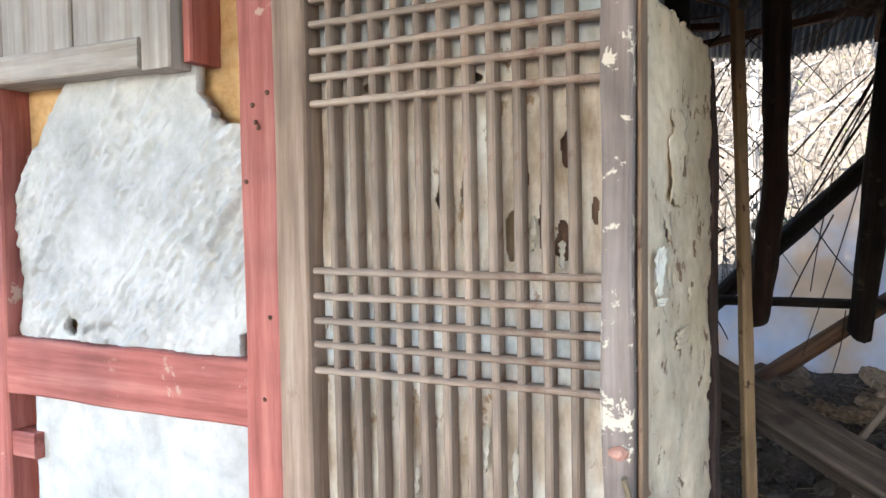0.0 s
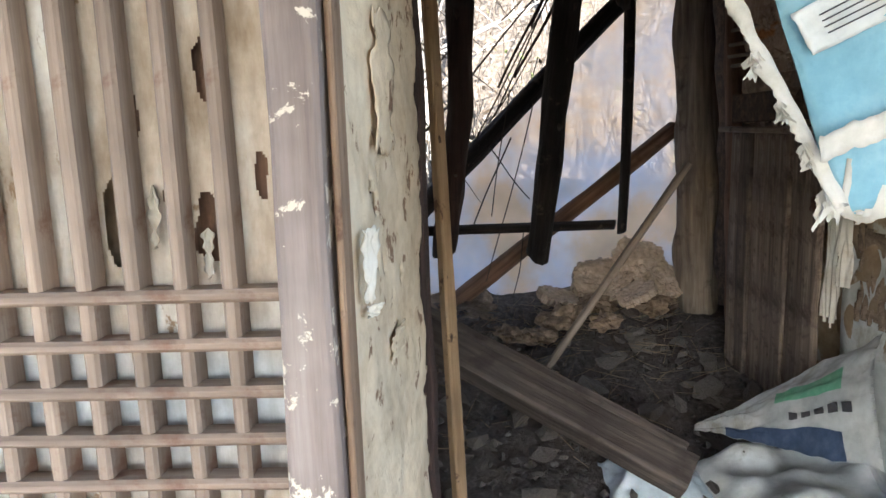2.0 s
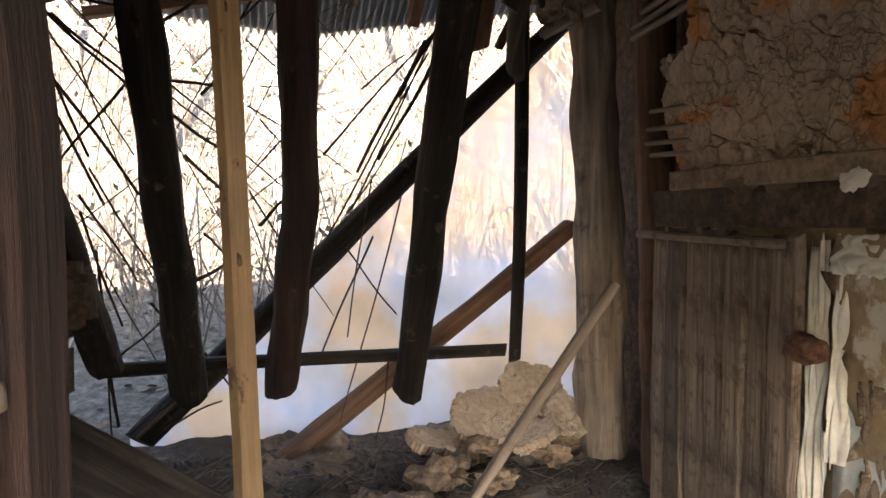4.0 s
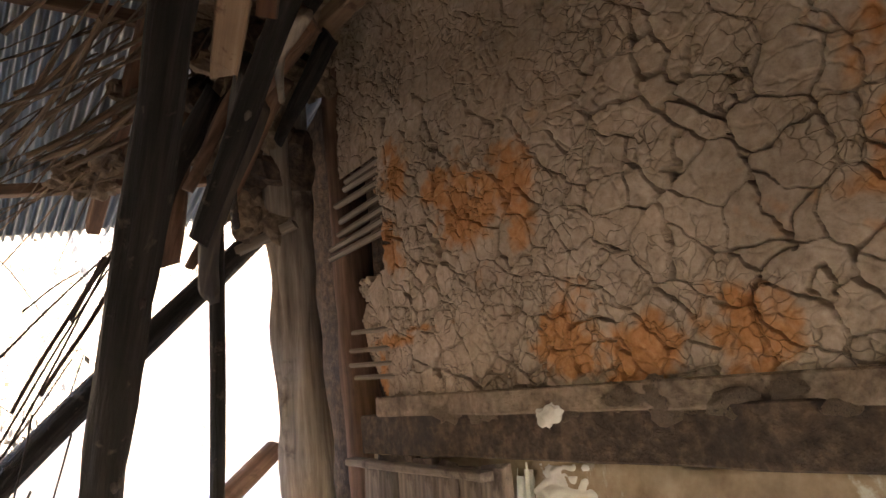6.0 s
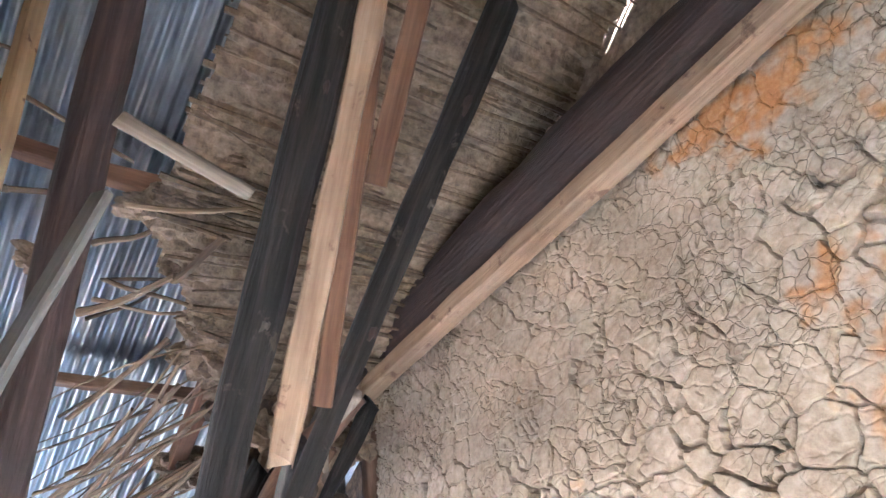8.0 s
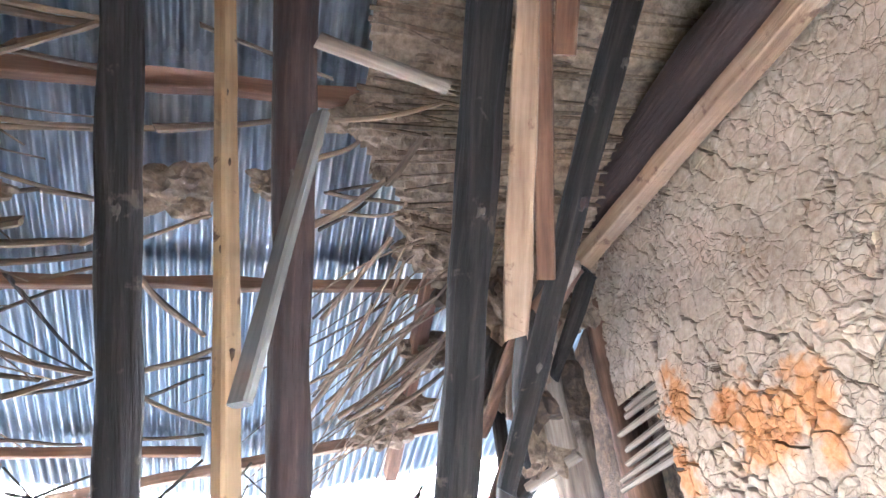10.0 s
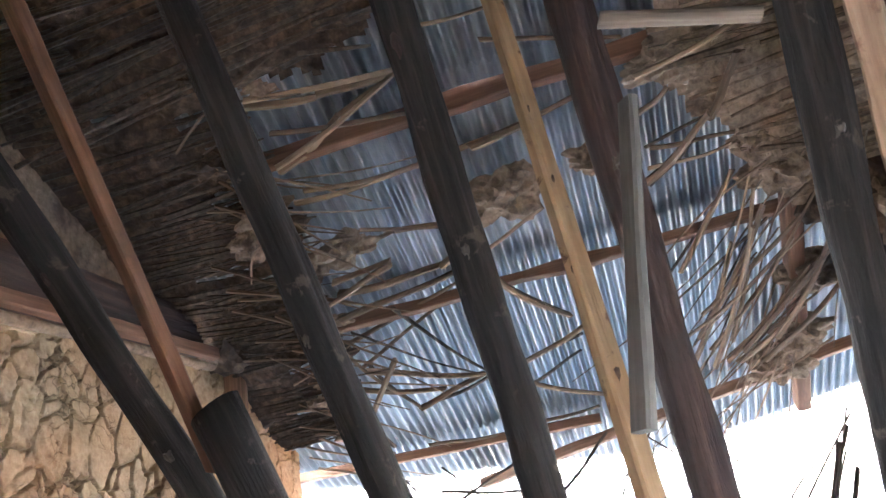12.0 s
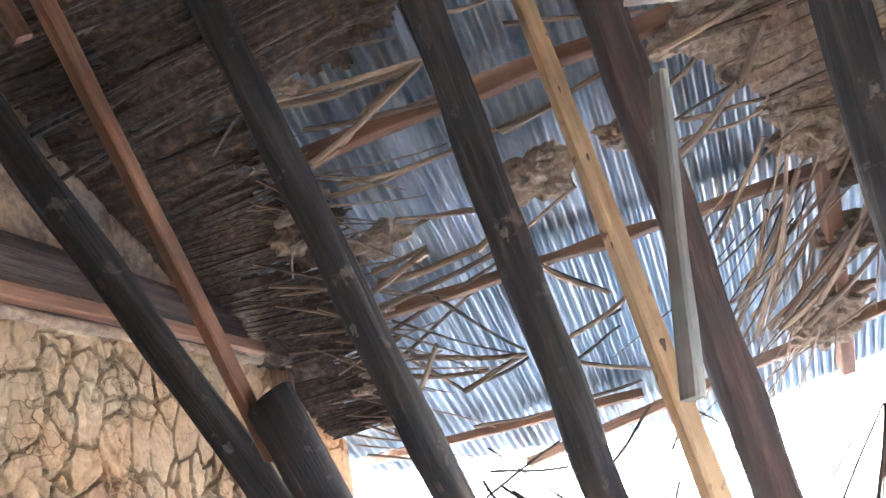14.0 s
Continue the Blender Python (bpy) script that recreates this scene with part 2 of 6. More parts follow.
def clay(name, tone):
    """Cracked clay daub of the given tone; the attribute 'ochre' marks where the grey skin has flaked off and, on the
    left wall, paints the sunlit back end orange.
    """
    m, nt, b = shader(name, 0.95)
    v = coords(nt, (1, 1, 1))
    f, g = noise_node(nt, v, 55, 8, 0.7), noise_node(nt, v, 4.5, 5, 0.6)
    c = ramp(nt, f, [(p, tuple(v * k for v, k in zip(tone, ks))) for p, ks in ((0.28, (0.66, 0.63, 0.61)), (0.5, (1, 1, 1)), (0.74, (1.28, 1.34, 1.40)))])
    c = blend(nt, 1.0, c, ramp(nt, g, [(0.3, (0.70, 0.68, 0.66)), (0.7, (1.14, 1.13, 1.12))]), "MULTIPLY")
    a = nt.nodes.new("ShaderNodeAttribute")
    a.attribute_name = "ochre"
    o = ramp(nt, f, [(0.25, (0.27, 0.115, 0.048)), (0.5, (0.42, 0.20, 0.088)), (0.75, (0.53, 0.30, 0.155))])
    k = ramp(nt, a.outputs["Fac"], [(0.36, (0, 0, 0)), (0.64, (1, 1, 1))])
    c = blend(nt, k, c, o)
    fine = nt.nodes.new("ShaderNodeTexVoronoi")
    fine.feature = "DISTANCE_TO_EDGE"
    fine.inputs["Scale"].default_value = 26
    warp = nt.nodes.new("ShaderNodeVectorMath")
    warp.operation = "MULTIPLY_ADD"
    col = nt.nodes.new("ShaderNodeTexNoise")
    col.inputs["Scale"].default_value = 14
    nt.links.new(v, col.inputs["Vector"])
    nt.links.new(col.outputs[1], warp.inputs[0])
    warp.inputs[1].default_value = (0.09, 0.09, 0.09)
    nt.links.new(v, warp.inputs[2])
    nt.links.new(warp.outputs[0], fine.inputs["Vector"])
    # hairline cracks: shade in them is painted into the colour besides the bump
    e = ramp(nt, fine.outputs["Distance"], [(0.0, (0, 0, 0)), (0.05, (1, 1, 1))])
    where = ramp(nt, noise_node(nt, v, 7, 3, 0.5), [(0.45, (1, 1, 1)), (0.6, (0, 0, 0))])
    e = blend(nt, where, e, (1.0, 1.0, 1.0))
    nt.links.new(blend(nt, 0.45, c, blend(nt, 1.0, c, e, "MULTIPLY")), b.inputs["Base Color"])
    h = blend(nt, 0.35, e, f)
    b.inputs["Specular IOR Level"].default_value = 0.08
    bump(nt, b, h, 0.6, 0.008)
    return m


def plastic_film():
    m, nt, b = shader("cloudy_plastic_film", 0.5)
    v = coords(nt, (1, 1, 1))
    out = nt.nodes["Material Output"]
    d, t, p = (nt.nodes.new("ShaderNodeBsdf" + k) for k in ("Diffuse", "Translucent", "Transparent"))
    # orange and bluish patches paint the glow of the lit hillside behind the film
    c = ramp(nt, noise_node(nt, v, 2.2, 5, 0.55), [(0.38, (0.70, 0.76, 0.85)), (0.49, (0.86, 0.79, 0.73)), (0.60, (0.92, 0.66, 0.41))])
    for n in (d, t):
        nt.links.new(c, n.inputs["Color"])
    # warm tint adds to that painted glow
    p.inputs["Color"].default_value = (0.97, 0.90, 0.80, 1)
    m1, m2 = nt.nodes.new("ShaderNodeMixShader"), nt.nodes.new("ShaderNodeMixShader")
    m1.inputs[0].default_value = 0.85
    nt.links.new(d.outputs[0], m1.inputs[1]), nt.links.new(t.outputs[0], m1.inputs[2])
    nt.links.new(ramp(nt, noise_node(nt, v, 3.5, 3, 0.5), [(0.35, (0.20,) * 3), (0.7, (0.48,) * 3)]), m2.inputs[0])
    nt.links.new(m1.outputs[0], m2.inputs[1]), nt.links.new(p.outputs[0], m2.inputs[2])
    nt.links.new(m2.outputs[0], out.inputs["Surface"])
    return m


def door_paper():
    """Door paper: tan and water-streaked between the long bars, cleaner and bluish behind the close lattice ('clean')."""
    m, nt, b = shader("yellowed_door_paper", 0.9)
    v = coords(nt, (1, 1, 1))
    f, g = noise_node(nt, v, 45, 7, 0.65), noise_node(nt, coords(nt, (1, 1, 0.28)), 24, 6, 0.6)
    tan = ramp(nt, g, [(0.34, (0.32, 0.25, 0.18)), (0.5, (0.53, 0.455, 0.37)), (0.60, (0.64, 0.60, 0.535)), (0.72, (0.74, 0.73, 0.69))])
    blue = ramp(nt, g, [(0.34, (0.36, 0.38, 0.39)), (0.5, (0.52, 0.56, 0.59)), (0.7, (0.68, 0.71, 0.73))])
    a = nt.nodes.new("ShaderNodeAttribute")
    a.attribute_name = "clean"
    c = blend(nt, a.outputs["Fac"], tan, blue)
    c = blend(nt, 1.0, c, ramp(nt, f, [(0.3, (0.82, 0.80, 0.78)), (0.7, (1.08, 1.08, 1.08))]), "MULTIPLY")
    k = ramp(nt, noise_node(nt, coords(nt, (1, 1, 0.5)), 13, 8, 0.7, 0.4), [(0.60, (0, 0, 0)), (0.63, (1, 1, 1))])
    nt.links.new(blend(nt, k, c, (0.27, 0.185, 0.115)), b.inputs["Base Color"])
    bump(nt, b, g, 0.8, 0.006)
    return m


M["metal"], M["film"], M["hanji"] = metal_sheet(), plastic_film(), door_paper()
# left wall's clay: yellower, and darkened to put its shade into the colour
M["clay"], M["buff_clay"] = clay("cracked_grey_clay", (0.43, 0.338, 0.264)), clay("cracked_buff_clay_dimmed", (0.29, 0.222, 0.148))


# ---- builders ----
def mesh_from(name, verts, faces, material, smooth=False):
    me = bpy.data.meshes.new(name)
    me.from_pydata([tuple(v) for v in verts], [], [tuple(f) for f in faces])
    me.materials.append(material)
    if smooth:
        me.polygons.foreach_set("use_smooth", [True] * len(me.polygons))
    me.update()
    return me


def hold(ob, parent):
    if parent is not None:
        ob.parent = parent
        ob.matrix_parent_inverse = parent.matrix_basis.inverted()
    return ob


def part(name, me, parent=None, label="", m=None):
    ob = new(name, me)
    if m is not None:
        ob.matrix_basis = m
    hold(ob, parent)
    if label:
        tagged(ob, label)
    return ob


def along(a, b, spin=0.0):
    """The pose at a whose z axis points to b, and the length."""
    a, b = Vector(a), Vector(b)
    q = (b - a).to_track_quat("Z", "Y")
    return Matrix.Translation(a) @ q.to_matrix().to_4x4() @ pose(0, 0, 0, 0, 0, spin), (b - a).length


def tube_mesh(name, length, r0, r1, material, seg=10, rings=10, bend=0.0, rough=0.06, seed=0, cut=True, kink=(1.0, 0.0)):
    """A tapered, slightly crooked pole along z."""
    rnd = random.Random(seed)
    ph = [rnd.uniform(0, 6.28) for _ in range(4)]
    verts, faces = [], []
    for i in range(rings + 1):
        s = i / rings
        r = r0 + (r1 - r0) * s
        ox = bend * math.sin(math.pi * s + 0.3 * math.sin(ph[0])) + 0.25 * bend * math.sin(5 * s + ph[1])
        ox += kink[1] * max(0.0, s - kink[0]) / max(0.01, 1 - kink[0])
        oy = 0.6 * bend * math.sin(2.2 * s + ph[2]) * math.sin(math.pi * s)
        for j in range(seg):
            a = 2 * math.pi * j / seg
            k = r * (1 + rough * (noise.noise((2 * math.cos(a) + seed * 3.7, 2 * math.sin(a), s * length * 5)) * 1.6 + 0.25 * math.sin(3 * a + ph[3])))
            verts.append((ox + k * math.cos(a), oy + k * math.sin(a), s * length + (0.5 * r * math.sin(a + ph[1]) if cut and i in (0, rings) else 0)))
    for i in range(rings):
        for j in range(seg):
            k = (j + 1) % seg
            faces.append((i * seg + j, i * seg + k, (i + 1) * seg + k, (i + 1) * seg + j))
    faces.append(tuple(range(seg - 1, -1, -1)))
    faces.append(tuple(rings * seg + j for j in range(seg)))
    return mesh_from(name, verts, faces, material, seg > 6)


def pole(name, a, b, r0, r1, material, label="", category="", parent=None, bend=0.0, seed=0, seg=12, rings=14, rough=0.08, group="", kink=(1.0, 0.0)):
    m, length = along(a, b)
    ob = part(name, tube_mesh(name, length, r0, r1, M[material], seg, rings, bend, rough, seed, True, kink), parent, label, m)
    if category:
        tagged(ob, label, category, group)
    return ob


def board_mesh(name, w, d, length, material, bevel=0.004, warp=0.0, seed=0, cuts=6, ragged=0.0, edge=0.0):
    """A sawn board along z with eased edges, a slight warp and, if wanted, ragged ends."""
    bm = bmesh.new()
    rnd = random.Random(seed)
    e = min(bevel, w * 0.3, d * 0.3)
    ring = [(-w / 2 + e, -d / 2), (w / 2 - e, -d / 2), (w / 2, -d / 2 + e), (w / 2, d / 2 - e), (w / 2 - e, d / 2), (-w / 2 + e, d / 2), (-w / 2, d / 2 - e), (-w / 2, -d / 2 + e)]
    rows = []
    for i in range(cuts + 1):
        s = i / cuts
        wob = warp * math.sin(3 * s + seed)
        row = []
        for x, y in ring:
            n = edge * noise.noise((seed * 2.3 + (3 if x > 0 else 0), s * length * 7, 0.4)) if edge else 0
            dz = (rnd.uniform(-ragged, ragged) if i in (0, cuts) else 0)
            row.append(bm.verts.new((x + wob + n, y + wob * 0.5, s * length + dz)))
        rows.append(row)
    for i in range(cuts):
        for j in range(8):
            k = (j + 1) % 8
            bm.faces.new((rows[i][j], rows[i][k], rows[i + 1][k], rows[i + 1][j]))
    bm.faces.new(rows[0][::-1])
    bm.faces.new(rows[-1])
    me = bpy.data.meshes.new(name)
    bm.to_mesh(me)
    bm.free()
    me.materials.append(material)
    return me


def board(name, a, b, w, d, material, label="", category="", parent=None, spin=0.0, bevel=0.004, warp=0.0, seed=0, cuts=6, ragged=0.0, edge=0.0, group="", kind=""):
    m, length = along(a, b, spin)
    ob = part(name, board_mesh(name, w, d, length, M[material], bevel, warp, seed, cuts, ragged, edge), parent, label, m)
    if category or kind:
        tagged(ob, label, category, group, kind)
    return ob


def level(name, x0, x1, y, z, h, d, material, **kw):
    """A board along x: h high, d deep."""
    m = Matrix.Translation((x0, y, z)) @ pose(0, 0, 0, 0, 90, 0)
    cat, lab, kind = kw.pop("category", ""), kw.pop("label", ""), kw.pop("kind", "")
    parent = kw.pop("parent", None)
    ob = part(name, board_mesh(name, h, d, x1 - x0, M[material], **kw), parent, lab, m)
    if cat or kind:
        tagged(ob, lab, cat, "", kind)
    return ob


def sheet_mesh(name, fn, nu, nv, material, thick=0.0, keep=None, smooth=True, attr=None):
    """A grid of fn(u, v) for u, v from 0 to 1; keep(u, v) may leave cells out; thick gives it a back along the grid's normal."""
    verts = [Vector(fn(i / nu, j / nv)) for j in range(nv + 1) for i in range(nu + 1)]
    faces = []
    for j in range(nv):
        for i in range(nu):
            if keep is None or keep((i + 0.5) / nu, (j + 0.5) / nv):
                k = j * (nu + 1) + i
                faces.append((k, k + 1, k + nu + 2, k + nu + 1))
    if thick:
        a, b, c = verts[0], verts[nu], verts[nv * (nu + 1)]
        n = (b - a).cross(c - a).normalized() * -thick
        size = len(verts)
        edges = {}
        for f in faces:
            for p, q in zip(f, f[1:] + f[:1]):
                edges[(p, q)] = edges.get((p, q), 0) + 1
        verts = verts + [v + n for v in verts]
        back = [tuple(i + size for i in f[::-1]) for f in faces]
        rim = [(q, p, p + size, q + size) for p, q in edges if (q, p) not in edges]
        faces = faces + back + rim
    me = mesh_from(name, verts, faces, material, smooth)
    if attr:
        at = me.attributes.new(attr[0], "FLOAT", "POINT")
        vals = [attr[1](v) for v in verts]
        at.data.foreach_set("value", vals)
    return me


def lump(name, centre, size, material, seed=0, squash=(1, 1, 1), sub=3, rough=0.45):
    """A broken clod."""
    bm = bmesh.new()
    bmesh.ops.create_icosphere(bm, subdivisions=sub, radius=1)
    for v in bm.verts:
        p = v.co.normalized()
        k = 1 + rough * noise.noise(p * 1.3 + Vector((seed * 5.1, 0, 0))) + 0.5 * rough * noise.noise(p * 3.4 + Vector((0, seed * 3.3, 0))) + 0.2 * rough * noise.noise(p * 8 + Vector((0, 0, seed)))
        v.co = Vector((p.x * squash[0], p.y * squash[1], p.z * squash[2])) * k * size
    me = bpy.data.meshes.new(name)
    bm.to_mesh(me)
    bm.free()
    me.materials.append(material)
    ob = new(name, me)
    ob.matrix_basis = Matrix.Translation(centre)
    return ob


def scatter_sticks(name, sticks, material, sides=3):
    """Many thin stems in one mesh: rows of start, end, radius."""
    verts, faces = [], []
    for a, b, r in sticks:
        a, b = Vector(a), Vector(b)
        d = (b - a).normalized()
        s = d.orthogonal().normalized()
        t = d.cross(s)
        k = len(verts)
        for p, q in ((a, r), (b, r * 0.5)):
            for j in range(sides):
                g = 2 * math.pi * j / sides
                verts.append(p + (s * math.cos(g) + t * math.sin(g)) * q)
        for j in range(sides):
            n = (j + 1) % sides
            faces.append((k + j, k + n, k + sides + n, k + sides + j))
    return mesh_from(name, verts, faces, material)


# ---- setting: ground, walls, roof ----
def roof_z(y):
    return 3.83 - 0.41 * (y - 1.43)


def slope_at(x, y):
    n = 0.10 * noise.noise((x * 0.7, y * 0.7, 0)) + 0.05 * noise.noise((x * 2.3, y * 2.3, 3))
    back = 0.86 + 0.16 * max(0, y - 4.3) + 0.62 * max(0, min(y, 19) - 6.6) + 0.05 * max(0, y - 19)
    side = max(0, abs(x - 0.3) - 2.4)
    k = min(1, max(0, (y - 1.6) / 2.4))
    inside = 0.3 * k if side == 0 else back * k
    z = 0.0 if y < 1.6 else (back if y > 4.05 else inside)
    return z + n * (1 if y > 4.05 else (0.25 if y < 1.0 else 0.1))


def build_ground():
    xs = [-300, -120, -60, -30, -18] + [-12 + 0.5 * i for i in range(53)] + [18, 30, 60, 120, 300]
    ys = [-300, -120, -50, -20, -8, -4, -2, -1, 0, 0.8, 1.5, 1.7] + [2 + 0.5 * i for i in range(4)] + [4.0, 4.1] + [4.4 + 0.4 * i for i in range(38)] + [22, 28, 40, 80, 300]
    verts = [(x, y, slope_at(x, y)) for y in ys for x in xs]
    w = len(xs)
    faces = [(j * w + i, j * w + i + 1, (j + 1) * w + i + 1, (j + 1) * w + i) for j in range(len(ys) - 1) for i in range(w - 1)]
    tagged(new("ground", mesh_from("ground", verts, faces, M["ground"], True)), "bare earth yard rising into a brushy hillside behind the house", "ground", kind="structure")


def floor_z(x, y):
    return 0.42 + 0.172 * (y - 1.3) + 0.05 * noise.noise((x * 3, y * 3, 7)) + 0.03 * noise.noise((x * 9, y * 9, 2)) + 0.03 * max(0, x - 0.9)


def build_floor():
    def fn(u, v):
        x, y = -1.25 + 3.1 * u, 1.14 + 3.1 * v
        return x, y, floor_z(x, y) - (0.9 if v > 0.999 else 0) * 0.3
    fl = tagged(new("floor", sheet_mesh("floor", fn, 90, 90, M["soil"])), "raised earthen floor buried in soil and rubble", "floor", kind="structure")
    tagged(level("step", -3.0, 3.2, 1.36, 0.2, 0.42, 0.46, "clod", bevel=0.03, cuts=20, edge=0.0), "earth and stone plinth under the house front", "plinth", kind="structure")
    rnd = random.Random(4)
    shapes = []
    for k in range(10):
        ob = lump("clod", (0, 0, 0), 1.0, M["clod"], seed=k + 20, squash=(1, 0.8, 0.62), sub=1, rough=0.75)
        shapes.append(ob.data)
        bpy.data.objects.remove(ob)
    for i in range(300):
        x, y = rnd.uniform(0.3, 1.45), rnd.uniform(1.9, 3.75)
        s = 0.010 + 0.045 * rnd.random() ** 2.2
        ob = new("clod", shapes[i % 10])
        ob.matrix_basis = Matrix.Translation((x, y, floor_z(x, y) + s * 0.25)) @ pose(0, 0, 0, rnd.uniform(-40, 40), rnd.uniform(-40, 40), rnd.uniform(0, 360)) @ Matrix.Diagonal((s * 1.2, s, s, 1))
        hold(ob, fl)
    # the rest of the rubble, too fine or too far to tell apart
    verts, faces = [], []
    for i in range(2600):
        x, y = rnd.uniform(-1.05, 1.5), rnd.uniform(1.5, 3.95)
        s = 0.006 + 0.018 * rnd.random() ** 2
        c = Vector((x, y, floor_z(x, y) + s * 0.3))
        k = len(verts)
        for d in ((1, 0, 0), (-0.9, 0.3, 0), (0.2, 1, 0), (-0.2, -1, 0.1), (0.1, 0, 0.8), (0, 0, -0.8)):
            verts.append(c + Vector(d) * s * rnd.uniform(0.7, 1.4))
        faces += [(k, k + 2, k + 4), (k + 2, k + 1, k + 4), (k + 1, k + 3, k + 4), (k + 3, k, k + 4)]
    tagged(part("rubble", mesh_from("rubble", verts, faces, M["clod"]), fl), "fine grey-brown crumbled clay rubble", kind="stuff")
    straw = []
    for i in range(420):
        x, y = rnd.uniform(0.0, 1.5), 2.7 + 1.25 * rnd.random() ** 0.6
        z = floor_z(x, y) + 0.01
        a, l = rnd.uniform(0, 6.28), rnd.uniform(0.04, 0.2)
        straw.append(((x, y, z), (x + l * math.cos(a), y + 0.6 * l * math.sin(a), z + rnd.uniform(0, 0.06)), 0.0018))
    tagged(part("straw", scatter_sticks("straw", straw, M["straw"]), fl), "scattered dry straw and stalks", kind="stuff")


def clay_depth(p, seed, wide=0.05, deep=0.026, fine=None, tall=1.12):
    """Relief of a daubed wall dried into plates: jagged cracks of two sizes, plates tilted a little against each other."""
    o = Vector((p.x, p.y + seed * 11.0, p.z * tall))
    n1, n2, n3 = Vector(noise.noise_vector(o * 8.0)), Vector(noise.noise_vector(o * 27.0)), Vector(noise.noise_vector(o * 75.0))
    d, pts = noise.voronoi(o * 11.5 + n1 * 0.24 + n2 * 0.10 + n3 * 0.035)
    w = 0.5 + 0.9 * noise.noise(o * 3.3)
    a = max(0.0, 1 - (d[1] - d[0]) / (wide * max(0.18, 0.35 + 1.3 * w)))
    e, sub = noise.voronoi(o * 18.0 + n1 * 0.2 + n2 * 0.18 + n3 * 0.06 + Vector((3, 1, 2)))
    k = 0.55 if fine is None else max(0.25, min(0.95, 0.35 + 0.7 * (p.y - fine)))
    k *= max(0.0, min(1.0, 0.75 + 2.2 * noise.noise(o * 4.1 + Vector((9, 0, 0)))))
    b = max(0.0, 1 - (e[1] - e[0]) / 0.065)
    c1, c2 = pts[0], sub[0]
    tilt = 0.0013 * noise.noise(c1 * 5.3) + 0.0006 * k * noise.noise(c2 * 7.7)
    swell = 0.016 * noise.noise(o * 1.7) + 0.0022 * noise.noise(o * 9) + 0.0008 * n2.x + 0.0006 * n3.y
    return swell + tilt - deep * min(1.0, 2.6 * a) - 0.32 * deep * k * min(1.0, 2.2 * b)


def blob(v, spots):
    best = 0.0
    n = 0.42 * noise.noise(v * 9) + 0.30 * noise.noise(v * 24) + 0.15 * noise.noise(v * 60) - 0.10
    for y, z, ry, rz in spots:
        d = math.hypot((v.y - y) / ry, (v.z - z) / rz)
        best = max(best, 1.0 - 0.5 * d)
    return best + n


def build_wall_right():
    y0, y1, z0, z1 = 1.2, 3.42, 1.77, 2.97

    def fn(u, v):
        y, z = y0 + (y1 - y0) * u, z0 + (z1 - z0) * v
        d = clay_depth(Vector((0, y, z)), 1, 0.032, 0.024, 2.0)
        bulge = 0.05 * math.exp(-((y - 2.5) / 0.6) ** 2 - ((z - 2.3) / 0.4) ** 2)
        return 1.51 - d - bulge + 0.05 * max(0, (y - 3.05)), y, z

    def keep(u, v):
        y, z = y0 + (y1 - y0) * u, z0 + (z1 - z0) * v
        e = 3.36 + 0.03 * noise.noise((0, 0.5, z * 9)) + 0.02 * noise.noise((0, 3.5, z * 30))
        if z < 2.02:
            e = 3.10 + 0.62 * (z - 1.77) + 0.03 * noise.noise((0, 1.5, z * 14))
        elif 2.14 < z < 2.46:
            e = 3.09 + 0.05 * noise.noise((0, 0.5, z * 12)) + 0.025 * noise.noise((0, 2.5, z * 40))
        elif z < 2.14:
            e = 3.24 + 0.03 * noise.noise((0, 0.5, z * 20))
        return y < e and z > 1.785 + 0.02 * noise.noise((y * 6, 0, 0))

    spots = [(2.99, 2.36, 0.07, 0.10), (3.03, 2.15, 0.06, 0.12), (2.66, 2.21, 0.14, 0.10), (2.52, 2.22, 0.08, 0.12), (2.80, 2.28, 0.06, 0.05), (2.42, 1.90, 0.09, 0.09), (2.30, 1.86, 0.12, 0.07),
             (2.07, 1.86, 0.09, 0.07), (1.66, 2.10, 0.20, 0.22), (1.60, 2.32, 0.22, 0.26), (1.70, 1.95, 0.14, 0.18), (1.55, 2.0, 0.2, 0.25), (1.78, 2.90, 0.22, 0.09), (1.95, 2.92, 0.13, 0.06),
             (3.05, 1.95, 0.14, 0.02), (2.90, 1.97, 0.14, 0.015), (3.13, 1.87, 0.03, 0.08), (1.45, 2.7, 0.2, 0.2)]
    me = sheet_mesh("wall_right", fn, 1100, 600, M["clay"], 0.0, keep, True, ("ochre", lambda v: blob(v, spots)))
    wall = tagged(new("wall_right", me), "thick clay daub wall, grey skin cracked into plates with orange patches", "wall", kind="structure")
    # core of the wall behind the daub
    def core(u, v):
        return 1.58, 1.2 + 2.02 * u, 1.76 + 1.36 * v
    tagged(part("wall_core", sheet_mesh("wall_core", core, 4, 4, M["dark_mud"], -0.1), wall), "dark clay core of the wall")
    rnd = random.Random(3)
    for i, z in enumerate((2.235, 2.268, 2.30, 2.335, 2.375, 2.41, 2.435)):
        b = 3.36 - 0.02 * i + rnd.uniform(-0.02, 0.02)
        pole("lath", (1.505, 3.0, z + 0.02), (1.475 + rnd.uniform(-.01, .01), b, z + rnd.uniform(-.012, .012) - 0.02), 0.011, 0.009, "grey_wood", parent=wall, seg=6, rings=3, seed=i)
    for i, z in enumerate((1.86, 1.895, 1.935, 1.985)):
        pole("lath", (1.51, 3.05, z), (1.49, 3.27 + rnd.uniform(-.02, .02), z + 0.004), 0.008, 0.007, "grey_wood", parent=wall, seg=6, rings=3, seed=i + 30)
